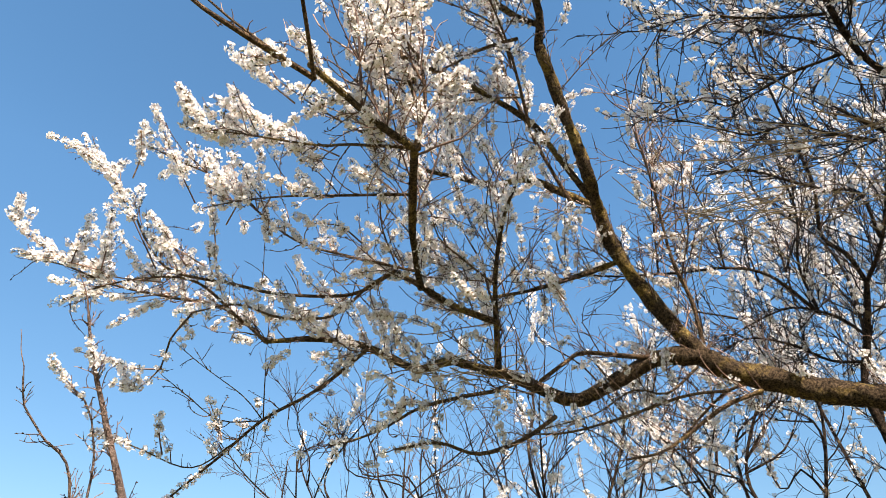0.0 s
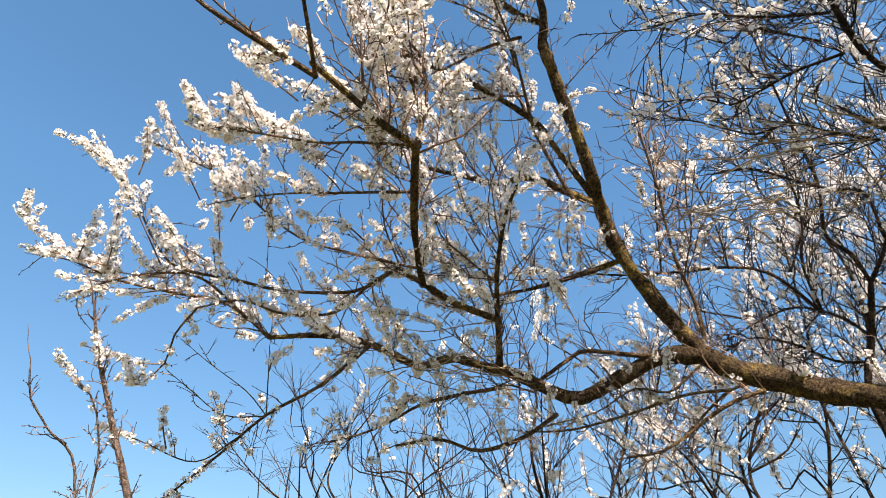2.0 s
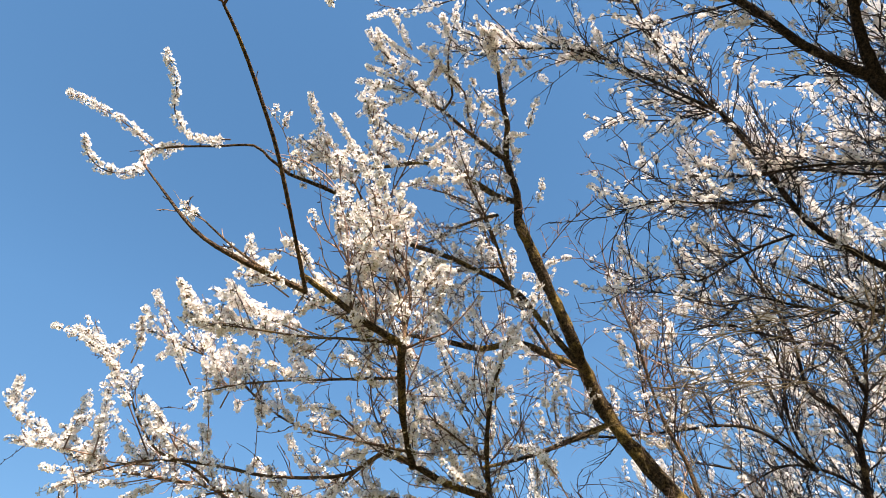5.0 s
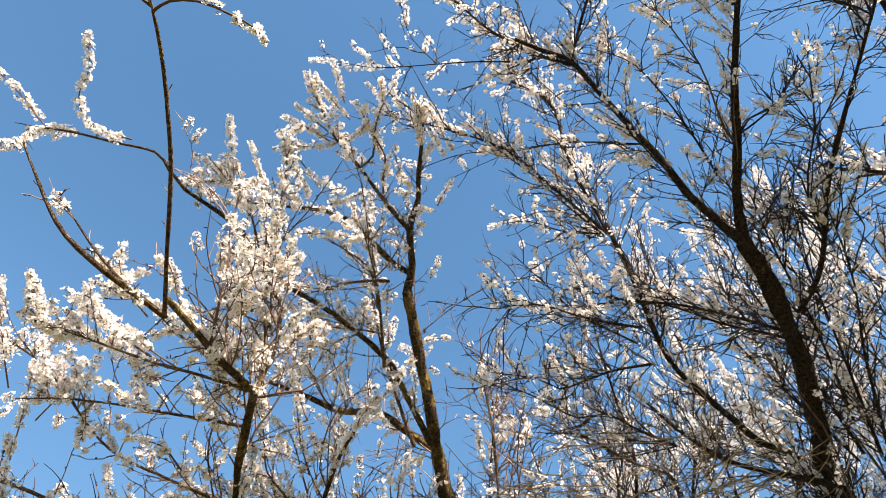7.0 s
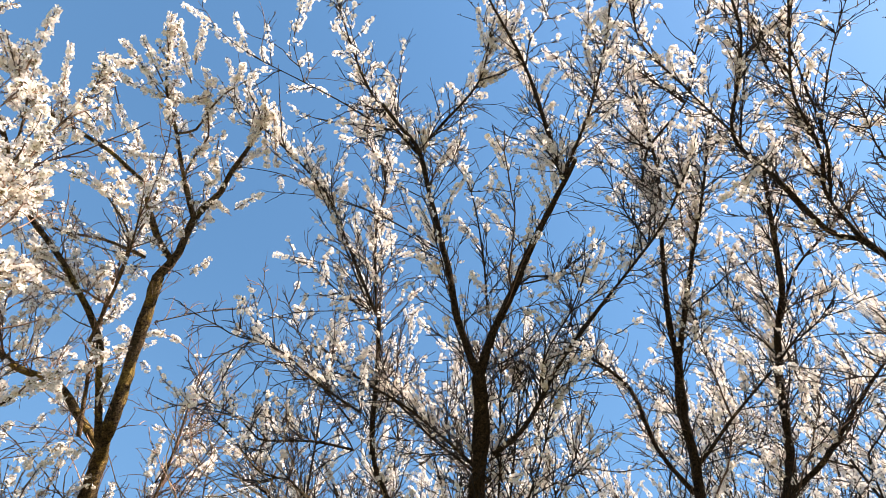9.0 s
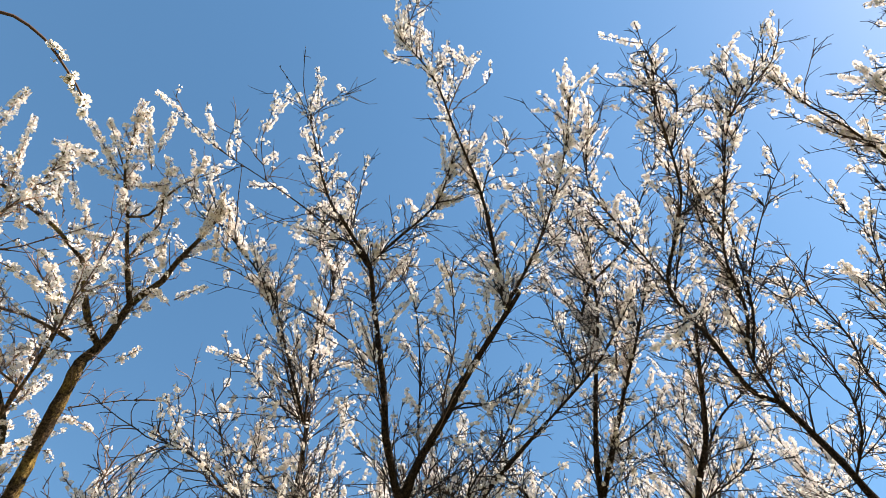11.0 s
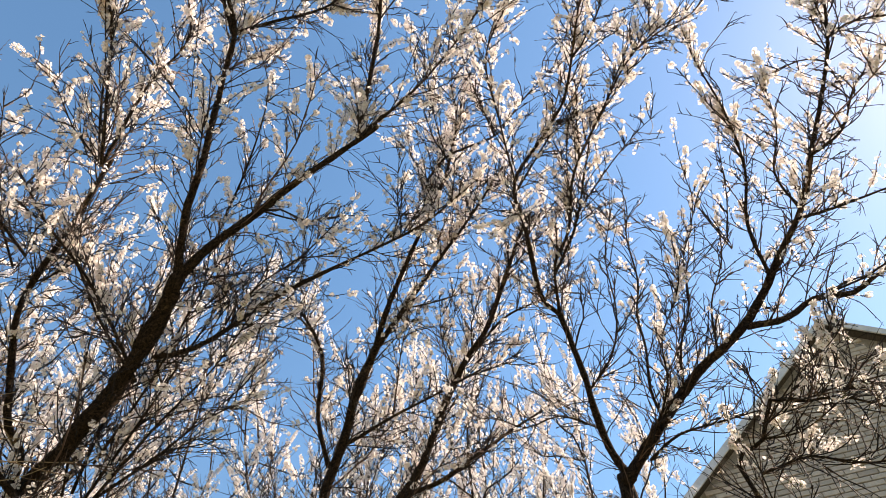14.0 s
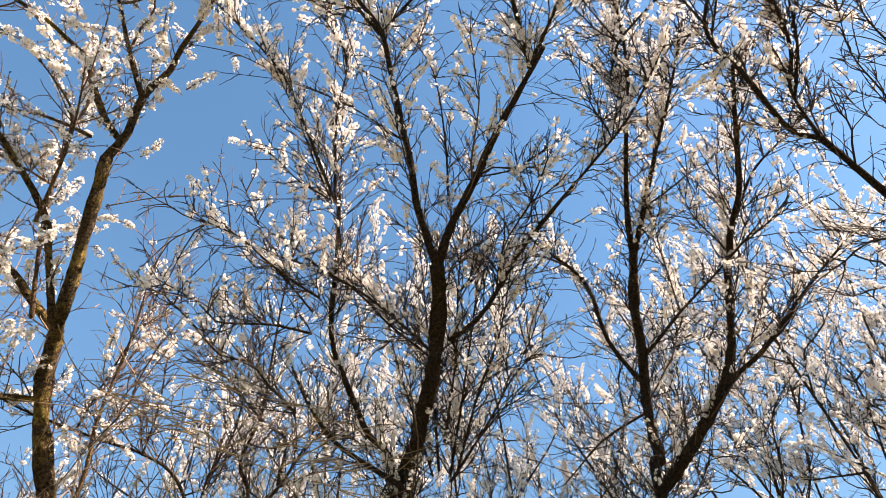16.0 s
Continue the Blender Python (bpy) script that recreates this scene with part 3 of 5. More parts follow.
limb(plum_leaning, 0.009, 0.003, [(-0.8, 1.96, 3.51), (-1.14, 1.94, 3.56), (-1.42, 1.92, 3.6), (-1.63, 1.93, 3.63), (-1.85, 1.94, 3.64)], shoots=9, bloom=.94, length=.24)
limb(plum_leaning, 0.008, 0.003, [(-0.89, 2.32, 3.36), (-1.2, 2.27, 3.46), (-1.48, 2.19, 3.56), (-1.72, 2.03, 3.75), (-1.87, 1.97, 3.87), (-2.05, 1.9, 3.96), (-2.22, 1.83, 4.05)], shoots=9, bloom=.94, length=.24)
limb(plum_leaning, 0.012, 0.007, [(-1.28, 2.76, 3.22), (-1.6, 2.87, 3.07), (-1.92, 2.92, 2.95), (-2.21, 2.99, 2.78), (-2.5, 3.03, 2.59)], shoots=5, bloom=.15, length=.25)
limb(plum_leaning, 0.005, 0.003, [(-2.03, 2.89, 2.84), (-2.22, 2.82, 2.69), (-2.41, 2.64, 2.74), (-2.53, 2.52, 2.78)], shoots=4, bloom=.6, length=.08)
limb(plum_leaning, 0.022, 0.01, [(0.09, 3.19, 3.85), (-0.13, 3.14, 3.76), (-0.46, 3.07, 3.65), (-0.71, 2.97, 3.57)], shoots=6, bloom=.4)
limb(plum_leaning, 0.01, 0.004, [(-0.29, 2.35, 4.22), (-0.32, 2.06, 4.46), (-0.36, 1.88, 4.57), (-0.41, 1.73, 4.66)], shoots=7, bloom=.6)
limb(plum_leaning, 0.014, 0.005, [(0.47, 3.47, 3.28), (0.46, 3.37, 3.6), (0.39, 3.25, 3.89), (0.36, 3.04, 4.26), (0.3, 2.84, 4.56)], shoots=6, bloom=.3)
limb(plum_leaning, 0.012, 0.005, [(0.85, 3.55, 3.16), (0.59, 3.7, 3.2), (0.28, 3.93, 3.01), (0.03, 4.08, 2.91)], shoots=7, bloom=.3)
limb(plum_leaning, 0.005, 0.002, [(-0.92, 1.65, 3.61), (-1.09, 1.55, 3.7), (-1.22, 1.46, 3.79), (-1.37, 1.35, 3.86)], shoots=4, bloom=1, length=.1)
limb(plum_leaning, 0.005, 0.002, [(-1.14, 1.68, 3.62), (-1.29, 1.64, 3.7), (-1.45, 1.59, 3.79), (-1.56, 1.56, 3.87)], shoots=4, bloom=1, length=.12)
limb(plum_leaning, 0.004, 0.002, [(-1.92, 2.92, 2.95), (-2.01, 2.82, 3.06), (-2.17, 2.64, 3.17), (-2.27, 2.51, 3.25)], shoots=3, bloom=.2, length=.15)
limb(plum_leaning, 0.004, 0.002, [(-1.87, 2.84, 2.92), (-1.86, 2.78, 3.06), (-1.84, 2.69, 3.25)], shoots=3, bloom=.3, length=.15)
limb(plum_leaning, 0.004, 0.002, [(-1.92, 2.92, 2.95), (-2.11, 2.81, 2.93), (-2.24, 2.66, 3.02), (-2.33, 2.55, 3.09)], shoots=3, bloom=.1, length=.15)
limb(plum_leaning, 0.004, 0.002, [(-2.88, 2.19, 3.68), (-2.81, 2.18, 3.79), (-2.77, 2.14, 3.87)], shoots=4, bloom=1, length=.08)
limb(plum_leaning, 0.004, 0.002, [(-2.77, 2.33, 3.68), (-2.72, 2.25, 3.82), (-2.67, 2.15, 3.98)], shoots=4, bloom=1, length=.08)
limb(plum_leaning, 0.004, 0.002, [(-3.04, 2.29, 3.76), (-3.14, 2.13, 3.87), (-3.23, 2.02, 3.95)], shoots=4, bloom=1, length=.08)
limb(plum_leaning, 0.004, 0.002, [(-0.09, 2.51, 4.67), (0.12, 2.42, 4.82), (0.35, 2.33, 4.93), (0.38, 2.27, 5.01), (0.31, 2.14, 5.15)], shoots=4, bloom=.15, length=.12)
limb(plum_leaning, 0.008, 0.003, [(-0.34, 2.16, 4.5), (-0.35, 2.05, 4.55), (-0.4, 1.93, 4.6), (-0.5, 1.84, 4.61), (-0.62, 1.75, 4.62)], shoots=6, bloom=.5, length=.25)
limb(plum_leaning, 0.004, 0.002, [(-0.34, 1.99, 4.5), (-0.47, 1.98, 4.45), (-0.62, 1.95, 4.41), (-0.78, 1.89, 4.38)], shoots=3, bloom=.2, length=.12)
limb(plum_leaning, 0.005, 0.002, [(-0.97, 2.28, 3.38), (-0.99, 2.11, 3.49), (-0.95, 1.96, 3.59), (-0.93, 1.82, 3.67), (-0.91, 1.66, 3.74)], shoots=4, bloom=.78, length=.2)
limb(plum_leaning, 0.006, 0.002, [(-0.56, 2.52, 3.37), (-0.7, 2.39, 3.47), (-0.77, 2.3, 3.52), (-0.78, 2.2, 3.59), (-0.8, 2.03, 3.73)], shoots=5, bloom=.78, length=.2)
limb(plum_leaning, 0.005, 0.002, [(-0.61, 2.46, 3.61), (-0.66, 2.35, 3.72), (-0.68, 2.27, 3.81), (-0.7, 2.17, 3.91)], shoots=5, bloom=.68, length=.2)
limb(plum_leaning, 0.004, 0.002, [(-0.55, 2.66, 3.53), (-0.72, 2.59, 3.53), (-0.87, 2.5, 3.53), (-1.02, 2.4, 3.54)], shoots=8, bloom=.58, length=.22)
limb(plum_leaning, 0.004, 0.002, [(-0.56, 2.69, 3.48), (-0.75, 2.61, 3.48), (-0.91, 2.53, 3.47), (-1.06, 2.43, 3.48)], shoots=8, bloom=.58, length=.22)
limb(plum_leaning, 0.004, 0.002, [(-0.57, 2.94, 3.03), (-0.74, 2.9, 2.97), (-0.89, 2.82, 2.98), (-1.04, 2.72, 3.01)], shoots=6, bloom=.63, length=.2)
limb(plum_leaning, 0.004, 0.002, [(-0.67, 2.88, 3.11), (-0.82, 2.75, 3.22), (-0.97, 2.64, 3.28), (-1.12, 2.55, 3.28)], shoots=6, bloom=.78, length=.2)
limb(plum_leaning, 0.038, 0.029, [(0.01, 2.93, 4.06), (-0.02, 2.70, 4.09), (-0.09, 2.45, 4.38), (-0.18, 2.18, 4.66)], shoots=2, bloom=.2, length=.25)
limb(plum_leaning, 0.027, 0.007, [(-0.18, 2.18, 4.66), (-0.15, 2.05, 4.77), (-0.16, 1.90, 4.89), (-0.13, 1.81, 4.96), (-0.10, 1.74, 5.02), (-0.11, 1.64, 5.08), (-0.10, 1.50, 5.16), (-0.09, 1.41, 5.22), (-0.09, 1.28, 5.28)], shoots=10, bloom=.9, length=.2)
limb(plum_leaning, 0.017, 0.005, [(-0.16, 1.90, 4.89), (-0.29, 1.80, 5.01), (-0.47, 1.63, 5.19), (-0.57, 1.55, 5.27), (-0.65, 1.47, 5.33), (-0.71, 1.36, 5.40), (-0.78, 1.22, 5.49)], shoots=10, bloom=.9, length=.18)
limb(plum_leaning, 0.009, 0.003, [(-0.47, 1.63, 5.20), (-0.40, 1.57, 5.23), (-0.39, 1.46, 5.28), (-0.36, 1.34, 5.34), (-0.28, 1.21, 5.40)], shoots=5, bloom=.8, length=.16)
limb(plum_leaning, 0.008, 0.003, [(-0.33, 1.76, 5.05), (-0.33, 1.66, 5.13), (-0.32, 1.56, 5.21), (-0.40, 1.44, 5.29), (-0.47, 1.33, 5.37)], shoots=5, bloom=.8, length=.16)
limb(plum_leaning, 0.02, 0.008, [(-0.17, 2.09, 4.74), (-0.28, 2.06, 4.81), (-0.39, 2.00, 4.91), (-0.49, 1.93, 5.02), (-0.57, 1.91, 5.05), (-0.74, 1.87, 5.08), (-0.88, 1.86, 5.09), (-1.02, 1.84, 5.09), (-1.22, 1.82, 5.08)], shoots=10, bloom=.9, length=.2)
limb(plum_leaning, 0.012, 0.005, [(-0.29, 2.13, 4.70), (-0.39, 2.15, 4.73), (-0.53, 2.18, 4.75), (-0.66, 2.23, 4.75), (-0.84, 2.26, 4.73)], shoots=6, bloom=.6, length=.25)
limb(plum_leaning, 0.015, 0.005, [(-0.13, 2.88, 4.09), (-0.22, 2.78, 4.29), (-0.30, 2.64, 4.48), (-0.41, 2.40, 4.80), (-0.42, 2.25, 5.02), (-0.45, 2.10, 5.22), (-0.51, 1.97, 5.36)], shoots=7, bloom=.6, length=.25)
limb(plum_leaning, 0.007, 0.003, [(-0.31, 2.41, 4.54), (-0.45, 2.37, 4.53), (-0.60, 2.33, 4.51), (-0.76, 2.29, 4.47)], shoots=9, bloom=.9, length=.2)
wand(plum_leaning, [(-0.67, 1.51, 5.31), (-0.81, 1.44, 5.35), (-0.96, 1.37, 5.38)])
wand(plum_leaning, [(-0.68, 1.46, 5.34), (-0.77, 1.40, 5.38), (-0.88, 1.32, 5.42)])
wand(plum_leaning, [(-0.54, 1.38, 5.34), (-0.65, 1.28, 5.41), (-0.73, 1.19, 5.48)])
wand(plum_leaning, [(-0.57, 1.29, 5.39), (-0.60, 1.20, 5.47), (-0.64, 1.10, 5.54)])
wand(plum_leaning, [(-0.60, 1.51, 5.30), (-0.74, 1.54, 5.29), (-0.91, 1.53, 5.28), (-1.02, 1.55, 5.27)])
wand(plum_leaning, [(-0.92, 1.55, 5.27), (-0.88, 1.66, 5.22), (-0.80, 1.80, 5.15)])
wand(plum_leaning, [(-0.87, 1.59, 5.25), (-0.80, 1.68, 5.22), (-0.71, 1.77, 5.18)])
wand(plum_leaning, [(-0.63, 1.81, 5.16), (-0.71, 1.71, 5.23)])
wand(plum_leaning, [(-0.68, 1.85, 5.11), (-0.56, 1.82, 5.13), (-0.45, 1.78, 5.16)])
wand(plum_leaning, [(-0.26, 1.54, 5.19), (-0.22, 1.63, 5.12), (-0.16, 1.70, 5.07)])
wand(plum_leaning, [(-0.15, 1.23, 5.30), (-0.06, 1.36, 5.23), (0.04, 1.52, 5.14)])
wand(plum_leaning, [(-0.08, 1.24, 5.29), (-0.00, 1.36, 5.22), (0.09, 1.49, 5.16)])
wand(plum_leaning, [(-0.10, 1.48, 5.17), (-0.12, 1.35, 5.23), (-0.13, 1.23, 5.29)])
wand(plum_leaning, [(-0.58, 2.01, 4.96), (-0.56, 2.07, 4.90), (-0.47, 2.10, 4.89)])
wand(plum_leaning, [(-1.04, 1.80, 5.11), (-1.11, 1.66, 5.22), (-1.17, 1.52, 5.33)])
wand(plum_leaning, [(-0.40, 1.45, 5.30), (-0.34, 1.58, 5.22), (-0.29, 1.66, 5.15)])
wand(plum_leaning, [(-0.12, 1.88, 4.90), (-0.11, 1.78, 4.96), (-0.00, 1.79, 4.94)])
wand(plum_leaning, [(-0.78, 1.88, 5.08), (-0.90, 1.81, 5.13), (-0.94, 1.77, 5.18)])
wand(plum_leaning, [(-0.55, 1.50, 5.29), (-0.47, 1.44, 5.31), (-0.42, 1.38, 5.33)])
wand(plum_leaning, [(-0.97, 1.84, 5.09), (-0.96, 1.93, 5.01), (-0.92, 2.02, 4.93)])
wand(plum_leaning, [(-1.10, 1.87, 5.06), (-1.22, 1.76, 5.12), (-1.30, 1.65, 5.20)])
wand(plum_leaning, [(-1.21, 1.84, 5.07), (-1.36, 1.78, 5.08), (-1.46, 1.73, 5.11)])
wand(plum_leaning, [(0.00, 1.77, 4.98), (0.05, 1.69, 5.03), (0.09, 1.63, 5.06)])
wand(plum_leaning, [(-0.04, 2.12, 4.72), (0.00, 2.05, 4.77), (0.02, 2.01, 4.79)])
limb(plum_leaning, 0.014, 0.006, [(0.70, 3.45, 3.08), (0.48, 3.47, 3.01), (0.25, 3.50, 2.87), (0.12, 3.48, 2.80), (-0.05, 3.45, 2.77)], shoots=6, bloom=.1, length=.3)
limb(plum_leaning, 0.008, 0.003, [(0.39, 3.30, 3.18), (0.21, 3.32, 3.06), (0.04, 3.28, 3.08), (-0.18, 3.27, 2.96), (-0.45, 3.23, 2.89)], shoots=6, bloom=.30, length=.3)
limb(plum_leaning, 0.011, 0.005, [(0.52, 3.34, 3.05), (0.30, 3.28, 3.02), (-0.01, 3.28, 2.94), (-0.31, 3.25, 2.87), (-0.54, 3.18, 2.85)], shoots=5, bloom=.30, length=.25)
limb(plum_leaning, 0.015, 0.006, [(-0.38, 3.26, 2.96), (-0.54, 3.23, 2.85), (-0.72, 3.18, 2.77), (-0.82, 3.11, 2.75), (-0.96, 3.01, 2.78), (-1.15, 2.91, 2.73)], shoots=5, bloom=.63, length=.25)
limb(plum_leaning, 0.013, 0.005, [(-0.65, 3.12, 3.08), (-0.85, 3.00, 3.01), (-1.04, 2.93, 2.94), (-1.17, 2.87, 2.84), (-1.28, 2.79, 2.76), (-1.40, 2.71, 2.70)], shoots=6, bloom=.78, length=.2)
wand(plum_leaning, [(-1.04, 2.86, 2.97), (-1.15, 2.81, 2.85), (-1.23, 2.76, 2.77)])
wand(plum_leaning, [(-0.23, 2.61, 3.28), (-0.26, 2.54, 3.30), (-0.29, 2.46, 3.32)])
wand(plum_leaning, [(-0.62, 3.04, 3.04), (-0.58, 3.03, 2.96)])
limb(plum_leaning, 0.009, 0.0045, [(-0.87, 1.16, 3.33), (-0.75, 0.85, 3.25), (-0.70, 0.62, 3.31), (-0.67, 0.42, 3.34), (-0.65, 0.28, 3.34), (-0.65, 0.20, 3.35)], shoots=1, bloom=0, length=.05)
wand(plum_leaning, [(-0.65, 0.20, 3.35), (-0.61, 0.18, 3.36), (-0.54, 0.18, 3.36), (-0.47, 0.21, 3.36), (-0.42, 0.24, 3.36), (-0.39, 0.27, 3.34)], 0.6, 0.45, 0.62)
wand(plum_leaning, [(-0.65, 0.19, 3.35), (-0.65, 0.12, 3.35), (-0.63, 0.05, 3.35), (-0.61, -0.02, 3.35), (-0.60, -0.08, 3.37)], 0.7, 0.15, 0.7)
wand(plum_leaning, [(-0.65, 0.19, 3.35), (-0.70, 0.13, 3.34), (-0.73, 0.07, 3.34), (-0.74, -0.00, 3.35), (-0.73, -0.06, 3.36)], 0.6, 0.2, 0.65)
limb(plum_leaning, 0.022, 0.01, [(-0.03, 2.78, 4.03), (-0.17, 2.61, 4.23), (-0.29, 2.46, 4.37), (-0.55, 2.21, 4.45), (-0.82, 1.95, 4.45), (-0.91, 1.82, 4.46), (-1.03, 1.60, 4.49), (-1.23, 1.34, 4.44)], shoots=8, bloom=.7, length=.3)
limb(plum_leaning, 0.0095, 0.005, [(-1.23, 1.34, 4.44), (-1.28, 1.23, 4.44), (-1.33, 1.15, 4.46), (-1.53, 1.10, 4.47), (-1.72, 1.06, 4.49), (-1.88, 1.04, 4.50)], shoots=2.5, bloom=.3, length=.08)
limb(plum_leaning, 0.011, 0.004, [(-0.87, 1.16, 3.33), (-1.01, 0.92, 3.31), (-1.13, 0.83, 3.39), (-1.29, 0.76, 3.60), (-1.42, 0.76, 3.78)], shoots=3, bloom=.58, length=.07)
limb(plum_leaning, 0.006, 0.002, [(-0.90, 1.04, 3.28), (-1.04, 0.94, 3.38), (-1.18, 0.88, 3.53), (-1.27, 0.86, 3.62)], shoots=4, bloom=.73, length=.1)
limb(plum_leaning, 0.01, 0.003, [(-0.60, 1.44, 3.22), (-0.61, 1.45, 3.43), (-0.68, 1.42, 3.73), (-0.71, 1.33, 4.05), (-0.70, 1.20, 4.38), (-0.73, 1.11, 4.54)], shoots=7, bloom=.95, length=.16)
limb(plum_leaning, 0.007, 0.003, [(-0.94, 1.72, 4.48), (-0.98, 1.47, 4.55), (-1.04, 1.37, 4.55), (-1.19, 1.33, 4.49)], shoots=7, bloom=1, length=.15)
wand(plum_leaning, [(-1.84, 1.03, 4.51), (-1.96, 0.87, 4.58), (-2.05, 0.77, 4.60), (-2.12, 0.68, 4.60)], 0.95, 0.05, 1.2)
wand(plum_leaning, [(-1.76, 0.99, 4.35), (-1.74, 0.94, 4.12), (-1.79, 0.87, 4.05), (-1.82, 0.79, 4.06), (-1.84, 0.73, 4.14)], 0.95, 0.05, 1.2)
wand(plum_leaning, [(-1.44, 1.10, 4.49), (-1.63, 1.05, 4.53), (-1.69, 0.94, 4.61), (-1.65, 0.83, 4.71), (-1.66, 0.69, 4.80)], 0.95, 0.05, 1.2)
wand(plum_leaning, [(-1.69, 1.07, 4.51), (-1.80, 1.06, 4.51), (-1.91, 1.05, 4.47)], 0.95, 0.05, 1.2)
wand(plum_leaning, [(-1.03, 1.36, 4.58), (-1.05, 1.24, 4.69), (-1.07, 1.12, 4.80)], 0.95, 0.05, 1.2)
wand(plum_leaning, [(-1.07, 1.37, 4.55), (-1.14, 1.31, 4.60), (-1.22, 1.25, 4.64)], 0.95, 0.05, 1.2)
wand(plum_leaning, [(-1.02, 1.41, 4.54), (-1.07, 1.33, 4.60), (-1.10, 1.27, 4.66)], 0.95, 0.05, 1.2)
wand(plum_leaning, [(-2.19, 2.12, 3.46), (-2.25, 2.00, 3.61), (-2.31, 1.89, 3.75), (-2.36, 1.80, 3.85), (-2.45, 1.69, 3.92), (-2.57, 1.57, 3.96)], 0.85, 0.3)
wand(plum_leaning, [(-2.25, 1.84, 3.84), (-2.20, 1.79, 3.94), (-2.17, 1.71, 4.03)], 0.85, 0.3)
wand(plum_leaning, [(-2.29, 2.30, 3.51), (-2.57, 2.23, 3.55), (-2.76, 2.13, 3.61), (-2.93, 2.02, 3.69), (-3.02, 1.88, 3.79)], 0.85, 0.3)
wand(plum_leaning, [(-2.60, 2.18, 3.56), (-2.79, 2.10, 3.60), (-2.95, 2.05, 3.63), (-3.05, 2.00, 3.64)], 0.85, 0.3)
wand(plum_leaning, [(-2.57, 2.15, 3.54), (-2.54, 2.10, 3.67), (-2.52, 2.03, 3.82)], 0.85, 0.3)
wand(plum_leaning, [(-2.73, 2.10, 3.58), (-2.71, 2.08, 3.67), (-2.68, 2.06, 3.76)], 0.85, 0.3)
wand(plum_leaning, [(-1.90, 2.19, 3.50), (-1.89, 2.07, 3.68), (-1.88, 1.93, 3.86)], 0.85, 0.3)
wand(plum_leaning, [(-1.99, 2.02, 3.77), (-2.02, 1.92, 3.86), (-2.05, 1.82, 3.96)], 0.85, 0.3)
wand(plum_leaning, [(-2.05, 2.16, 3.48), (-2.11, 2.05, 3.59), (-2.17, 1.93, 3.68)], 0.85, 0.3)
wand(plum_leaning, [(-1.95, 2.17, 3.47), (-2.08, 2.08, 3.54), (-2.19, 2.02, 3.57)], 0.85, 0.3)
wand(plum_leaning, [(-1.22, 1.81, 3.75), (-1.41, 1.74, 3.77), (-1.60, 1.68, 3.76), (-1.73, 1.60, 3.80)], 0.85, 0.3)
wand(plum_leaning, [(-1.13, 1.87, 3.74), (-1.28, 1.79, 3.80), (-1.43, 1.68, 3.87), (-1.59, 1.59, 3.91)], 0.85, 0.3)
wand(plum_leaning, [(-1.18, 1.52, 3.72), (-1.24, 1.46, 3.76), (-1.34, 1.35, 3.82)], 0.85, 0.3)
wand(plum_leaning, [(-1.31, 1.76, 3.74), (-1.45, 1.64, 3.82), (-1.55, 1.60, 3.86)], 0.85, 0.3)
wand(plum_leaning, [(-1.78, 2.04, 3.60), (-1.71, 2.01, 3.77), (-1.68, 1.96, 3.91)], 0.85, 0.3)
wand(plum_leaning, [(-2.27, 2.35, 3.47), (-2.52, 2.29, 3.44), (-2.65, 2.22, 3.45), (-2.78, 2.18, 3.40)], 0.85, 0.3)
wand(plum_leaning, [(-2.17, 2.32, 3.43), (-2.39, 2.32, 3.37), (-2.55, 2.30, 3.27)], 0.85, 0.3)
wand(plum_leaning, [(-2.21, 2.39, 3.04), (-2.35, 2.34, 3.04), (-2.48, 2.26, 3.07), (-2.59, 2.20, 3.10)], 0.85, 0.3)
wand(plum_leaning, [(-2.28, 2.38, 2.93), (-2.36, 2.33, 2.95)], 0.85, 0.3)
wand(plum_leaning, [(-2.09, 2.42, 2.62), (-2.11, 2.39, 2.70), (-2.13, 2.37, 2.80)], 0.85, 0.3)
wand(plum_leaning, [(-1.88, 2.54, 2.71), (-1.91, 2.51, 2.79), (-1.96, 2.47, 2.90)], 0.85, 0.3)
wand(plum_leaning, [(-1.70, 2.52, 3.01), (-1.69, 2.52, 3.08), (-1.64, 2.53, 3.11)], 0.85, 0.3)
wand(plum_leaning, [(-1.07, 2.09, 3.39), (-1.17, 2.04, 3.47), (-1.32, 2.01, 3.49)], 0.85, 0.3)
wand(plum_leaning, [(-0.84, 1.86, 3.45), (-0.93, 1.82, 3.52), (-1.07, 1.78, 3.56)], 0.85, 0.3)
wand(plum_leaning, [(-0.55, 1.98, 3.56), (-0.61, 1.92, 3.68), (-0.65, 1.89, 3.77)], 0.85, 0.3)
wand(plum_leaning, [(-0.46, 2.40, 3.56), (-0.43, 2.33, 3.65), (-0.45, 2.24, 3.75)], 0.85, 0.3)
wand(plum_leaning, [(-0.20, 2.76, 3.22), (-0.25, 2.71, 3.34), (-0.30, 2.67, 3.46)], 0.85, 0.3)

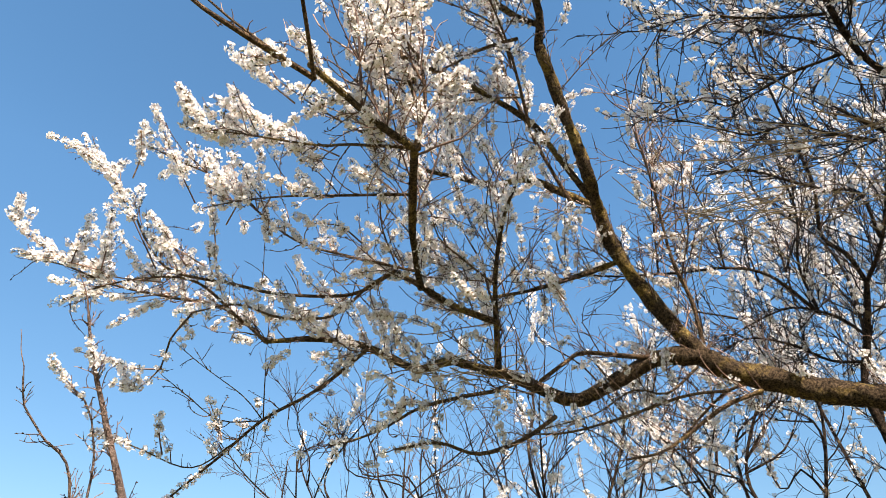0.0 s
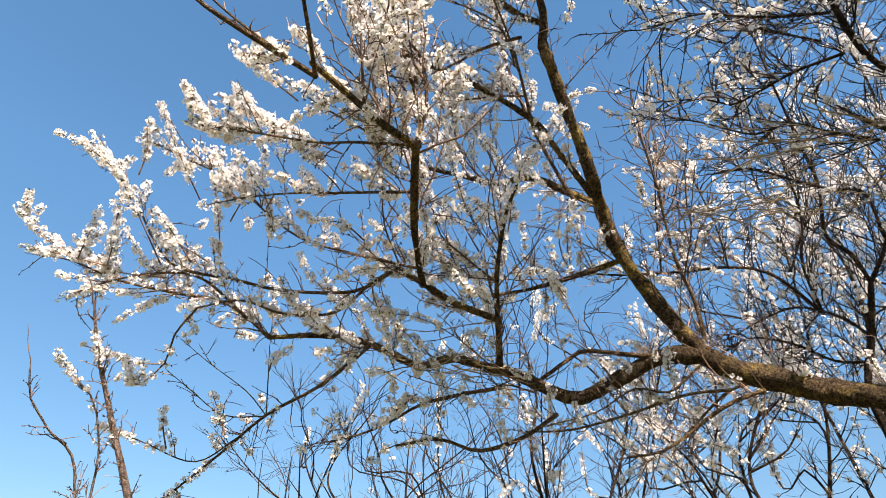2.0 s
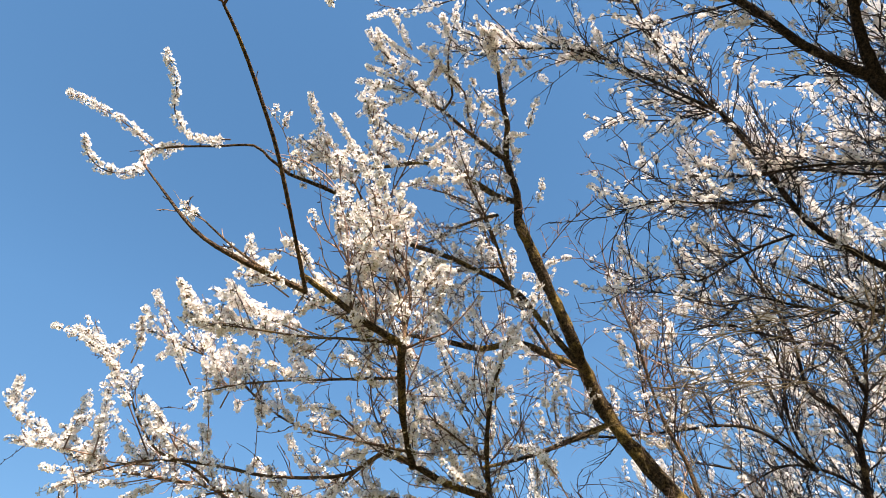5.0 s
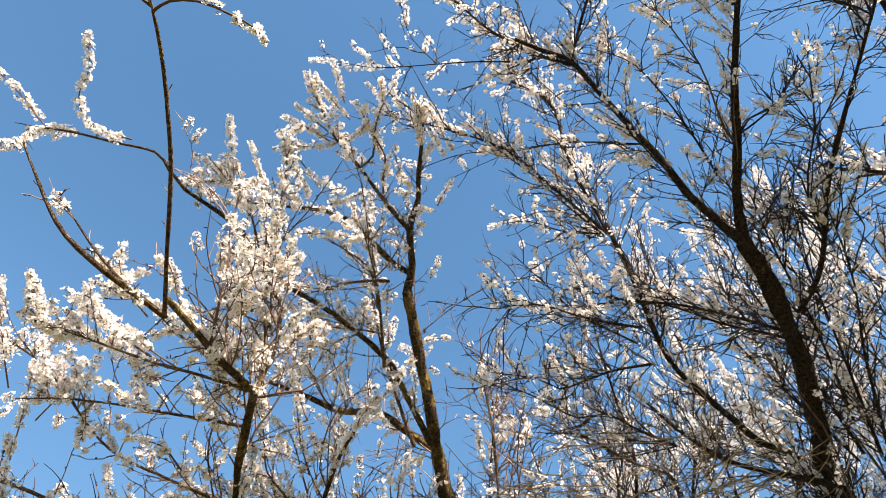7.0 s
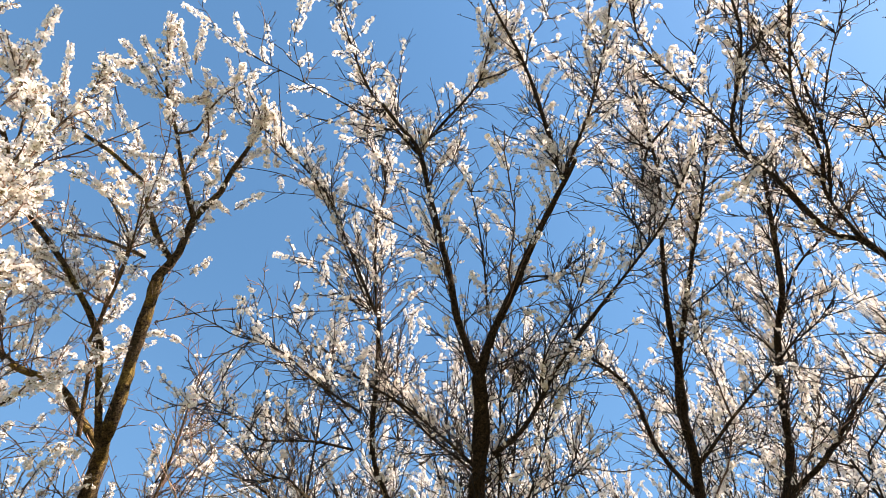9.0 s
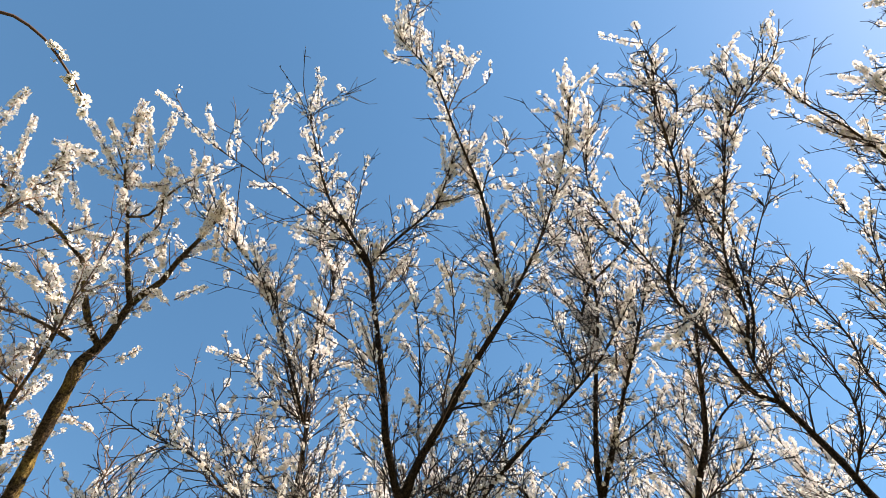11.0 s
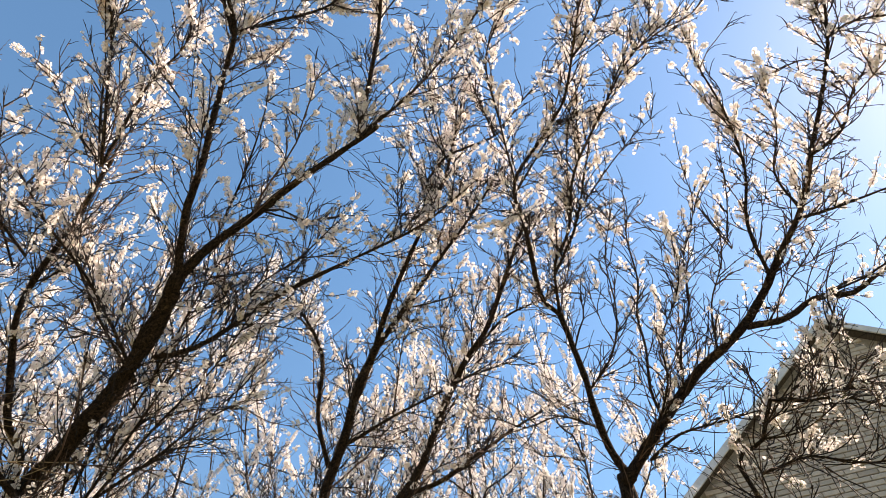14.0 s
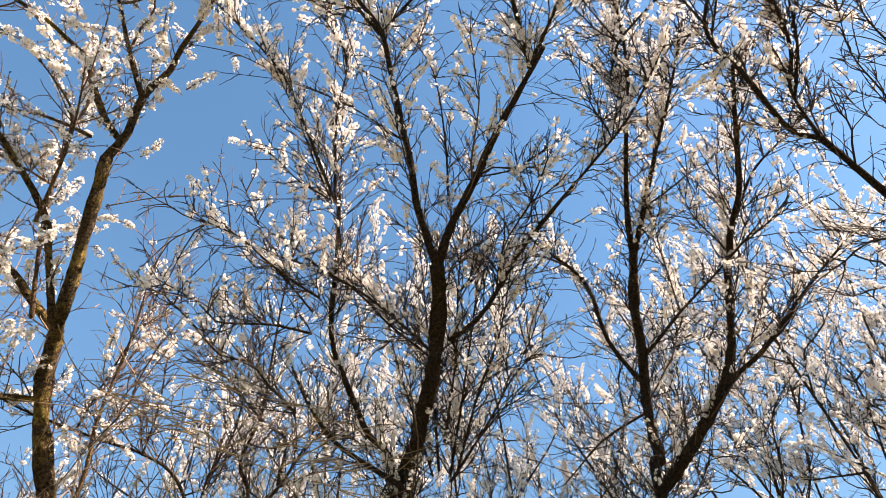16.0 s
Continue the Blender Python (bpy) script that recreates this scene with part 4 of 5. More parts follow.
limb(plum_dense, 0.09, 0.08, [(2.35, 2.75, -0.05), (2.25, 2.6, 0.8), (2.08, 2.45, 1.7), (1.95, 2.3, 2.3)], shoots=0)
limb(plum_dense, 0.066, 0.05, [(1.95, 2.3, 2.3), (1.87, 2.37, 3.48), (1.80, 2.16, 3.67), (1.70, 1.89, 3.88), (1.57, 1.63, 4.06), (1.44, 1.46, 4.18)], shoots=6, bloom=.35)
limb(plum_dense, 0.03, 0.013, [(1.44, 1.46, 4.18), (1.24, 1.35, 4.41), (1.08, 1.21, 4.65), (0.86, 1.04, 4.88), (0.71, 0.92, 5.04), (0.55, 0.88, 5.13), (0.42, 0.84, 5.18)], shoots=9, bloom=.75)
limb(plum_dense, 0.014, 0.005, [(0.71, 0.94, 5.08), (0.51, 0.92, 5.23), (0.27, 0.84, 5.4), (0.02, 0.67, 5.58), (-0.09, 0.58, 5.71)], shoots=12, bloom=1)
limb(plum_dense, 0.014, 0.005, [(0.71, 0.94, 5.08), (0.77, 0.78, 5.24), (0.84, 0.5, 5.42), (0.77, 0.26, 5.6)], shoots=12, bloom=1)
limb(plum_dense, 0.038, 0.016, [(1.44, 1.46, 4.18), (1.41, 1.29, 4.32), (1.41, 1.11, 4.47), (1.40, 0.90, 4.63), (1.41, 0.67, 4.78), (1.40, 0.45, 4.90)], shoots=6, bloom=.65)
limb(plum_dense, 0.018, 0.004, [(1.42, 0.58, 4.92), (1.29, 0.48, 5.14), (1.03, 0.3, 5.45), (0.64, 0.12, 5.74), (0.37, 0.01, 5.95), (0.06, -0.01, 6.13)], shoots=12, bloom=1)
limb(plum_dense, 0.012, 0.004, [(1.42, 0.58, 4.92), (1.36, 0.24, 5.08), (1.28, -0.01, 5.24), (1.17, -0.25, 5.38), (1.02, -0.47, 5.52)], shoots=12, bloom=1)
limb(plum_dense, 0.03, 0.016, [(1.8, 2.5, 2.5), (1.81, 2.39, 3.55), (1.6, 2.37, 3.77), (1.39, 2.29, 4.01), (1.24, 2.2, 4.2), (1.07, 1.91, 4.54), (0.95, 1.72, 4.72)], shoots=9, bloom=.55)
limb(plum_dense, 0.014, 0.004, [(0.93, 1.7, 4.6), (0.64, 1.57, 4.89), (0.4, 1.46, 5.11), (0.08, 1.41, 5.26), (-0.34, 1.36, 5.37)], shoots=12, bloom=.95)
limb(plum_dense, 0.011, 0.004, [(0.93, 1.7, 4.6), (0.75, 1.46, 4.98), (0.66, 1.24, 5.26), (0.43, 1.17, 5.46)], shoots=12, bloom=1)
limb(plum_dense, 0.012, 0.006, [(1.81, 1.94, 4.01), (1.7, 1.97, 4.1), (1.49, 2.01, 4.23), (1.26, 2.02, 4.38), (0.99, 2.08, 4.46), (0.81, 2.14, 4.49)], shoots=9, bloom=.55)
limb(plum_dense, 0.02, 0.007, [(1.69, 1.69, 3.98), (1.8, 1.54, 4.12), (1.86, 1.2, 4.41), (1.95, 0.74, 4.66), (1.99, 0.45, 4.8), (1.96, 0.17, 4.95)], shoots=8, bloom=.60)
limb(plum_dense, 0.022, 0.01, [(1.79, 2.24, 3.43), (1.61, 2.32, 3.54), (1.43, 2.38, 3.65), (1.24, 2.38, 3.83), (1.13, 2.36, 3.96)], shoots=9, bloom=.50)
limb(plum_dense, 0.014, 0.006, [(1.71, 1.78, 3.88), (1.48, 1.85, 4.1), (1.27, 1.92, 4.27), (1.02, 2.01, 4.41), (0.8, 2.05, 4.55)], shoots=10, bloom=.65)
limb(plum_dense, 0.007, 0.003, [(0.53, 1.04, 5.39), (0.27, 1.08, 5.52), (-0.01, 1.13, 5.61), (-0.38, 1.18, 5.68), (-0.66, 1.17, 5.76)], shoots=4, bloom=1)
limb(plum_dense, 0.004, 0.0025, [(-0.01, 1.13, 5.61), (-0.18, 1, 5.77), (-0.25, 0.83, 5.94)], shoots=3, bloom=1)
limb(plum_dense, 0.011, 0.004, [(2.02, 2.17, 3.54), (1.93, 1.9, 3.92), (1.81, 1.62, 4.23), (1.66, 1.32, 4.51)], shoots=8, bloom=.45)
limb(plum_dense, 0.011, 0.004, [(2.02, 2.12, 3.52), (1.97, 1.84, 3.83), (1.93, 1.56, 4.08), (1.81, 1.29, 4.3)], shoots=8, bloom=.45)
limb(plum_dense, 0.011, 0.004, [(1.99, 2.23, 3.59), (1.82, 2.04, 3.96), (1.62, 1.83, 4.3), (1.45, 1.64, 4.54)], shoots=8, bloom=.45)
limb(plum_dense, 0.01, 0.004, [(1.92, 2.08, 3.66), (1.82, 1.82, 4.01), (1.67, 1.58, 4.29), (1.55, 1.36, 4.47)], shoots=8, bloom=.45)
limb(plum_dense, 0.011, 0.004, [(1.97, 2.26, 3.57), (1.78, 2.19, 3.88), (1.6, 2.11, 4.15), (1.43, 1.99, 4.41)], shoots=8, bloom=.45)
limb(plum_dense, 0.012, 0.004, [(2, 2.14, 3.49), (2.08, 1.88, 3.75), (2.1, 1.7, 3.91), (2.17, 1.47, 4.05)], shoots=8, bloom=.45)
limb(plum_dense, 0.007, 0.002, [(1.12, 1.29, 4.85), (0.84, 1.35, 4.99), (0.66, 1.41, 5.08), (0.42, 1.49, 5.16), (0.17, 1.55, 5.23), (0.02, 1.62, 5.27), (-0.14, 1.71, 5.3)], shoots=4, bloom=.65, length=.12)
limb(plum_dense, 0.004, 0.002, [(0.8, 1.35, 5.01), (0.46, 1.47, 5.11), (0.29, 1.58, 5.17), (0.11, 1.7, 5.21)], shoots=4, bloom=.65, length=.12)
limb(plum_dense, 0.007, 0.002, [(0.64, 0.91, 5.13), (0.49, 0.96, 5.18), (0.3, 1.06, 5.2), (0.16, 1.13, 5.23), (0.05, 1.17, 5.26)], shoots=3, bloom=.30, length=.1)
limb(plum_dense, 0.004, 0.002, [(0.88, 1.26, 4.93), (0.65, 1.11, 5.08), (0.44, 0.95, 5.21), (0.27, 0.74, 5.32)], shoots=3, bloom=.35, length=.1)
limb(plum_dense, 0.009, 0.003, [(1.45, 1.36, 4.56), (1.27, 1.13, 4.81), (1.04, 0.92, 5.01), (0.84, 0.87, 5.12)], shoots=8, bloom=.65, length=.25)
limb(plum_dense, 0.007, 0.003, [(1.49, 1.16, 4.66), (1.65, 1.01, 4.7), (1.74, 0.84, 4.77), (1.83, 0.7, 4.82)], shoots=5, bloom=.55, length=.2)
limb(plum_dense, 0.008, 0.003, [(0.94, 1.76, 4.66), (0.75, 1.67, 4.81), (0.57, 1.56, 4.95), (0.41, 1.48, 5.06), (0.22, 1.37, 5.17)], shoots=10, bloom=.65, length=.25)
limb(plum_dense, 0.006, 0.002, [(0.92, 1.75, 4.67), (0.74, 1.81, 4.77), (0.54, 1.82, 4.89), (0.38, 1.89, 4.96)], shoots=10, bloom=.65, length=.22)
limb(plum_dense, 0.004, 0.002, [(0.91, 1.75, 4.67), (0.72, 1.91, 4.7), (0.56, 2.05, 4.72), (0.4, 2.23, 4.7), (0.32, 2.34, 4.72)], shoots=4, bloom=.45, length=.15)
limb(plum_dense, 0.008, 0.003, [(1.11, 2.21, 4.27), (0.94, 2.2, 4.39), (0.81, 2.21, 4.47), (0.75, 2.28, 4.48), (0.58, 2.25, 4.59), (0.46, 2.24, 4.66)], shoots=6, bloom=.45, length=.25)
limb(plum_dense, 0.007, 0.003, [(0.96, 2.18, 4.35), (0.8, 2.18, 4.49), (0.66, 2.13, 4.66), (0.49, 2.05, 4.83)], shoots=7, bloom=.55, length=.25)
limb(plum_dense, 0.01, 0.004, [(1.02, 1.9, 4.07), (0.85, 1.9, 4.11), (0.68, 1.88, 4.15), (0.54, 1.85, 4.18), (0.33, 1.87, 4.19)], shoots=9, bloom=.45, length=.35)
limb(plum_dense, 0.01, 0.004, [(1.06, 2.02, 3.94), (0.88, 2.08, 3.95), (0.72, 2.15, 3.93), (0.62, 2.17, 3.91), (0.51, 2.14, 3.95), (0.29, 2.13, 3.98)], shoots=9, bloom=.55, length=.35)
limb(plum_dense, 0.011, 0.004, [(1.15, 2.27, 3.65), (0.97, 2.28, 3.77), (0.86, 2.28, 3.85), (0.73, 2.34, 3.87), (0.53, 2.33, 3.99), (0.39, 2.32, 4.06)], shoots=9, bloom=.50, length=.4)

limb(plum_forked, 0.09, 0.08, [(3.3, 1.9, -0.05), (3.2, 1.8, 0.8), (3.05, 1.68, 1.8)], shoots=0)
limb(plum_forked, 0.05, 0.032, [(3.05, 1.68, 1.8), (3.13, 1.69, 3.57), (3.09, 1.61, 3.72), (3, 1.54, 3.91), (2.86, 1.35, 4.22), (2.74, 1.23, 4.43), (2.61, 1.05, 4.64)], shoots=7, bloom=.3)
limb(plum_forked, 0.022, 0.006, [(2.61, 1.05, 4.64), (2.5, 0.93, 4.83), (2.35, 0.72, 5.07), (2.1, 0.38, 5.34), (1.91, 0.21, 5.51), (1.71, 0.06, 5.66)], shoots=11, bloom=.7)
limb(plum_forked, 0.02, 0.006, [(2.63, 1.07, 4.62), (2.56, 0.87, 4.81), (2.46, 0.61, 5.02), (2.38, 0.4, 5.17), (2.28, 0.19, 5.31), (2.18, -0.01, 5.44)], shoots=11, bloom=.7)
limb(plum_forked, 0.022, 0.006, [(2.9, 1.46, 4.1), (2.73, 1.47, 4.33), (2.57, 1.39, 4.57), (2.46, 1.39, 4.7), (2.17, 1.45, 4.9)], shoots=9, bloom=.4)
limb(plum_forked, 0.016, 0.006, [(2.88, 1.37, 4.2), (2.94, 1.06, 4.36), (2.99, 0.7, 4.52), (3.01, 0.48, 4.61)], shoots=9, bloom=.5)
limb(plum_forked, 0.042, 0.012, [(3.14, 1.69, 3.57), (3.2, 1.46, 3.75), (3.23, 1.14, 4), (3.17, 0.93, 4.25), (3.02, 0.72, 4.55), (2.88, 0.4, 4.82), (2.71, 0.2, 5.03), (2.48, -0.06, 5.26)], shoots=9, bloom=.55)
limb(plum_forked, 0.022, 0.006, [(3.27, 1.12, 4.04), (3.35, 0.91, 4.14), (3.38, 0.63, 4.3), (3.4, 0.38, 4.43), (3.41, 0.12, 4.54)], shoots=9, bloom=.5)
limb(plum_forked, 0.014, 0.005, [(3.05, 0.69, 4.65), (2.96, 0.33, 4.92), (2.99, 0.06, 5.03), (3.02, -0.1, 5.1)], shoots=11, bloom=.7)
limb(plum_forked, 0.012, 0.005, [(3.02, 1.56, 3.97), (2.92, 1.84, 3.89), (2.85, 2.1, 3.74)], shoots=9, bloom=.4)
limb(plum_forked, 0.011, 0.004, [(2.01, 0.44, 5.32), (1.95, 0.29, 5.42), (1.96, 0.11, 5.47), (1.97, -0.07, 5.52), (1.86, -0.29, 5.61), (1.74, -0.59, 5.69)], shoots=10, bloom=.6, length=.3)
limb(plum_forked, 0.009, 0.003, [(1.95, -0.05, 5.48), (1.69, -0.03, 5.63), (1.5, -0.03, 5.74), (1.34, -0.07, 5.82)], shoots=10, bloom=.7, length=.28)
limb(plum_forked, 0.006, 0.002, [(1.96, 0.29, 5.44), (1.64, 0.25, 5.62), (1.41, 0.19, 5.74), (1.2, 0.2, 5.83)], shoots=9, bloom=.5, length=.25)

limb(plum_tall, 0.095, 0.09, [(3.35, -0.2, -0.05), (3.25, -0.25, 0.9), (3.05, -0.3, 2.1)], shoots=0)
limb(plum_tall, 0.06, 0.055, [(3.05, -0.3, 2.1), (3.28, -0.14, 3.69), (3.23, -0.17, 3.77)], shoots=3, bloom=.26)
limb(plum_tall, 0.03, 0.022, [(3.23, -0.17, 3.77), (3.13, -0.11, 3.96), (2.92, -0.11, 4.27), (2.71, -0.09, 4.53)], shoots=9, bloom=.26)
limb(plum_tall, 0.02, 0.006, [(2.71, -0.09, 4.53), (2.62, -0.02, 4.64), (2.33, -0.06, 4.9), (2.1, -0.09, 5.08), (1.94, -0.34, 5.21), (1.8, -0.53, 5.3), (1.47, -0.72, 5.44), (1.28, -0.83, 5.52)], shoots=10, bloom=.68)
limb(plum_tall, 0.016, 0.004, [(2.7, -0.09, 4.54), (2.53, -0.15, 4.75), (2.43, -0.29, 4.9), (2.2, -0.43, 5.1), (2, -0.67, 5.26), (1.78, -0.93, 5.38), (1.67, -1.18, 5.44)], shoots=12, bloom=.72)
limb(plum_tall, 0.008, 0.004, [(2.06, -0.1, 5), (1.75, -0.13, 5.23), (1.44, -0.19, 5.42), (1.19, -0.47, 5.57)], shoots=12, bloom=.77)
limb(plum_tall, 0.042, 0.026, [(3.23, -0.17, 3.77), (3.18, -0.37, 3.95), (3.09, -0.66, 4.16), (3.02, -0.93, 4.28), (2.91, -1.15, 4.43), (2.8, -1.31, 4.57)], shoots=9, bloom=.34)
limb(plum_tall, 0.024, 0.01, [(2.8, -1.31, 4.57), (2.67, -1.5, 4.72), (2.5, -1.64, 4.9), (2.29, -1.8, 5.08), (2.07, -1.93, 5.25), (1.83, -2.01, 5.43)], shoots=11, bloom=.64)
limb(plum_tall, 0.026, 0.01, [(2.96, -1, 4.28), (3, -1.2, 4.29), (2.98, -1.37, 4.35), (3.01, -1.56, 4.34), (2.98, -1.73, 4.4), (2.96, -1.91, 4.43)], shoots=7, bloom=.42)
limb(plum_tall, 0.014, 0.004, [(2.82, -1.2, 4.45), (2.65, -1.21, 4.71), (2.45, -1.31, 4.93), (2.21, -1.33, 5.18), (1.96, -1.29, 5.42), (1.76, -1.29, 5.59)], shoots=12, bloom=.77)
limb(plum_tall, 0.012, 0.005, [(2.67, -1.44, 4.64), (2.73, -1.61, 4.7), (2.76, -1.84, 4.75), (2.78, -2.09, 4.79)], shoots=10, bloom=.68)
limb(plum_tall, 0.01, 0.004, [(1.97, -1.87, 5.12), (1.99, -2.06, 5.23), (2.07, -2.37, 5.24)], shoots=10, bloom=.68)
limb(plum_tall, 0.0125, 0.005, [(3.14, -0.43, 3.99), (3.06, -0.42, 4.14), (2.94, -0.47, 4.31), (2.83, -0.49, 4.47), (2.71, -0.56, 4.6), (2.55, -0.58, 4.77), (2.44, -0.62, 4.88)], shoots=12, bloom=.34)
limb(plum_tall, 0.012, 0.005, [(3.2, -0.3, 3.82), (3.18, -0.48, 3.91), (3.19, -0.71, 3.93), (3.2, -0.88, 3.94)], shoots=8, bloom=.59)
limb(plum_tall, 0.01, 0.003, [(2.58, -0.13, 4.73), (2.43, -0.33, 4.9), (2.18, -0.51, 5.12), (2.03, -0.62, 5.24), (1.92, -0.8, 5.32), (1.8, -1, 5.4)], shoots=11, bloom=.51, length=.25)
limb(plum_tall, 0.008, 0.003, [(2.39, -0.35, 4.95), (2.25, -0.61, 5.09), (2.14, -0.84, 5.19), (2.1, -0.99, 5.25)], shoots=11, bloom=.51, length=.25)
limb(plum_tall, 0.008, 0.003, [(2.16, -0.09, 5.09), (2.08, -0.24, 5.2), (1.88, -0.55, 5.36), (1.78, -0.68, 5.45)], shoots=9, bloom=.68, length=.25)
limb(plum_tall, 0.007, 0.003, [(2.35, -0.35, 4.97), (2.14, -0.42, 5.2), (1.9, -0.55, 5.4)], shoots=9, bloom=.51, length=.25)
limb(plum_tall, 0.006, 0.002, [(2.73, -1.09, 4.64), (2.57, -1.02, 4.88), (2.42, -1.02, 5.08), (2.25, -1.06, 5.26)], shoots=6, bloom=.77, length=.15)
limb(plum_tall, 0.005, 0.002, [(2.39, -1.44, 4.94), (2.2, -1.3, 5.15), (2.11, -1.25, 5.26), (1.97, -1.19, 5.39)], shoots=6, bloom=.77, length=.15)
limb(plum_tall, 0.005, 0.002, [(2.77, -1.1, 4.74), (2.57, -1.19, 4.92), (2.35, -1.25, 5.11), (2.18, -1.32, 5.23)], shoots=6, bloom=.77, length=.15)
limb(plum_tall, 0.01, 0.003, [(3.04, -0.57, 4.03), (2.91, -0.64, 4.22), (2.78, -0.76, 4.38), (2.59, -0.83, 4.57), (2.41, -0.98, 4.72)], shoots=10, bloom=.21)
limb(plum_tall, 0.009, 0.003, [(3.14, -0.37, 3.92), (2.98, -0.51, 4.08), (2.81, -0.56, 4.23), (2.64, -0.71, 4.35), (2.45, -0.77, 4.47)], shoots=10, bloom=.21)
limb(plum_tall, 0.009, 0.003, [(2.95, -0.1, 4.13), (2.85, -0.29, 4.26), (2.7, -0.39, 4.42), (2.48, -0.43, 4.6), (2.3, -0.54, 4.74)], shoots=10, bloom=.17)
limb(plum_tall, 0.01, 0.003, [(3, -0.81, 4.2), (2.88, -0.88, 4.43), (2.75, -1.02, 4.61), (2.59, -1.09, 4.81)], shoots=10, bloom=.26)
limb(plum_tall, 0.009, 0.003, [(3.15, -0.1, 4.05), (3.04, 0.09, 4.11), (3.01, 0.28, 4.07), (2.9, 0.43, 4.11), (2.85, 0.55, 4.08)], shoots=10, bloom=.26)
limb(plum_tall, 0.01, 0.003, [(2.63, -1.47, 4.67), (2.5, -1.44, 4.86), (2.34, -1.54, 5.03), (2.14, -1.57, 5.21)], shoots=12, bloom=.42)
limb(plum_tall, 0.01, 0.003, [(2.41, -1.59, 4.78), (2.35, -1.78, 4.83), (2.21, -1.9, 4.95), (2.11, -2.05, 5.02)], shoots=12, bloom=.42)

limb(plum_low, 0.05, 0.04, [(3.3, -1.35, -0.05), (3.2, -1.3, 0.9), (3.05, -1.28, 1.9)], shoots=2, bloom=.35)
limb(plum_low, 0.032, 0.02, [(3.05, -1.28, 1.9), (3.07, -0.69, 3.44), (2.94, -0.8, 3.61), (2.85, -0.89, 3.73)], shoots=12, bloom=.35)
limb(plum_low, 0.016, 0.01, [(2.85, -0.89, 3.73), (2.87, -1.03, 3.69), (2.88, -1.15, 3.68), (2.91, -1.26, 3.63), (2.95, -1.4, 3.54)], shoots=12, bloom=.35)
limb(plum_low, 0.012, 0.006, [(2.88, -1.15, 3.68), (2.89, -1.29, 3.73), (2.9, -1.52, 3.73)], shoots=12, bloom=.35)
limb(plum_low, 0.014, 0.006, [(3.02, -0.74, 3.5), (3.01, -0.95, 3.52), (3.05, -1.1, 3.47), (3.05, -1.3, 3.43)], shoots=13, bloom=.35)
limb(plum_low, 0.01, 0.005, [(2.9, -0.84, 3.66), (2.86, -1.01, 3.79), (2.81, -1.19, 3.9), (2.72, -1.34, 4.05)], shoots=13, bloom=.35)
limb(plum_low, 0.01, 0.005, [(2.94, -0.8, 3.61), (2.99, -0.95, 3.63), (2.98, -1.13, 3.7), (2.89, -1.34, 3.83)], shoots=13, bloom=.35)

limb(plum_sapling, 0.022, 0.016, [(-2.15, 2.25, -0.05), (-2.17, 2.27, 1.2), (-2.19, 2.41, 2.38)], shoots=1)
limb(plum_sapling, 0.016, 0.006, [(-2.19, 2.41, 2.38), (-2.27, 2.21, 2.73), (-2.3, 2.06, 2.93), (-2.3, 1.95, 3.11)], shoots=12, bloom=.2)
limb(plum_sapling, 0.009, 0.004, [(-2.17, 2.27, 1.2), (-2.33, 2.33, 2.38), (-2.32, 2.23, 2.66), (-2.33, 2.13, 2.78), (-2.35, 2.08, 2.81)], shoots=7, bloom=.1)
limb(plum_sapling, 0.009, 0.004, [(-2.17, 2.27, 1.2), (-2.4, 2.31, 2.4), (-2.47, 2.11, 2.63), (-2.5, 2, 2.72), (-2.48, 1.92, 2.82)], shoots=7, bloom=.05)

limb(plum_slender, 0.05, 0.03, [(1.5, 4, -0.05), (1.45, 3.98, 1.2), (1.36, 3.9, 2.6)], shoots=0)
limb(plum_slender, 0.026, 0.02, [(1.36, 3.9, 2.6), (1.33, 3.84, 3.15), (1.39, 3.7, 3.43), (1.44, 3.53, 3.7)], shoots=5, bloom=.1)
limb(plum_slender, 0.015, 0.004, [(1.44, 3.53, 3.7), (1.39, 3.49, 3.88), (1.3, 3.48, 4.02), (1.31, 3.32, 4.29), (1.24, 3.15, 4.58), (1.14, 2.91, 4.91), (1.06, 2.66, 5.19)], shoots=9, bloom=.25)
limb(plum_slender, 0.014, 0.004, [(1.44, 3.53, 3.7), (1.56, 3.4, 3.9), (1.64, 3.17, 4.21), (1.67, 2.93, 4.52)], shoots=9, bloom=.25)
limb(plum_slender, 0.011, 0.004, [(1.39, 3.69, 3.44), (1.26, 3.65, 3.57), (1.05, 3.65, 3.66), (0.82, 3.71, 3.61), (0.68, 3.75, 3.55)], shoots=8, bloom=.15, length=.35)
limb(plum_slender, 0.01, 0.004, [(1.18, 3.64, 3.59), (1.14, 3.54, 3.87), (1.18, 3.39, 4.14), (1.14, 3.25, 4.4), (1.07, 3.04, 4.72)], shoots=9, bloom=.2)
limb(plum_slender, 0.013, 0.006, [(1.18, 3.64, 3.59), (0.95, 3.51, 3.81), (0.7, 3.45, 3.87), (0.44, 3.43, 3.87), (0.1, 3.39, 3.87), (-0.13, 3.31, 3.87)], shoots=8, bloom=.1, length=.35)
limb(plum_slender, 0.007, 0.003, [(0.71, 3.45, 3.86), (0.68, 3.33, 4.11), (0.61, 3.2, 4.34), (0.56, 3.11, 4.51)], shoots=8, bloom=.2, length=.3)
limb(plum_slender, 0.007, 0.003, [(0.32, 3.4, 3.87), (0.34, 3.26, 4.12), (0.37, 3.06, 4.41), (0.36, 2.96, 4.57)], shoots=8, bloom=.2, length=.3)
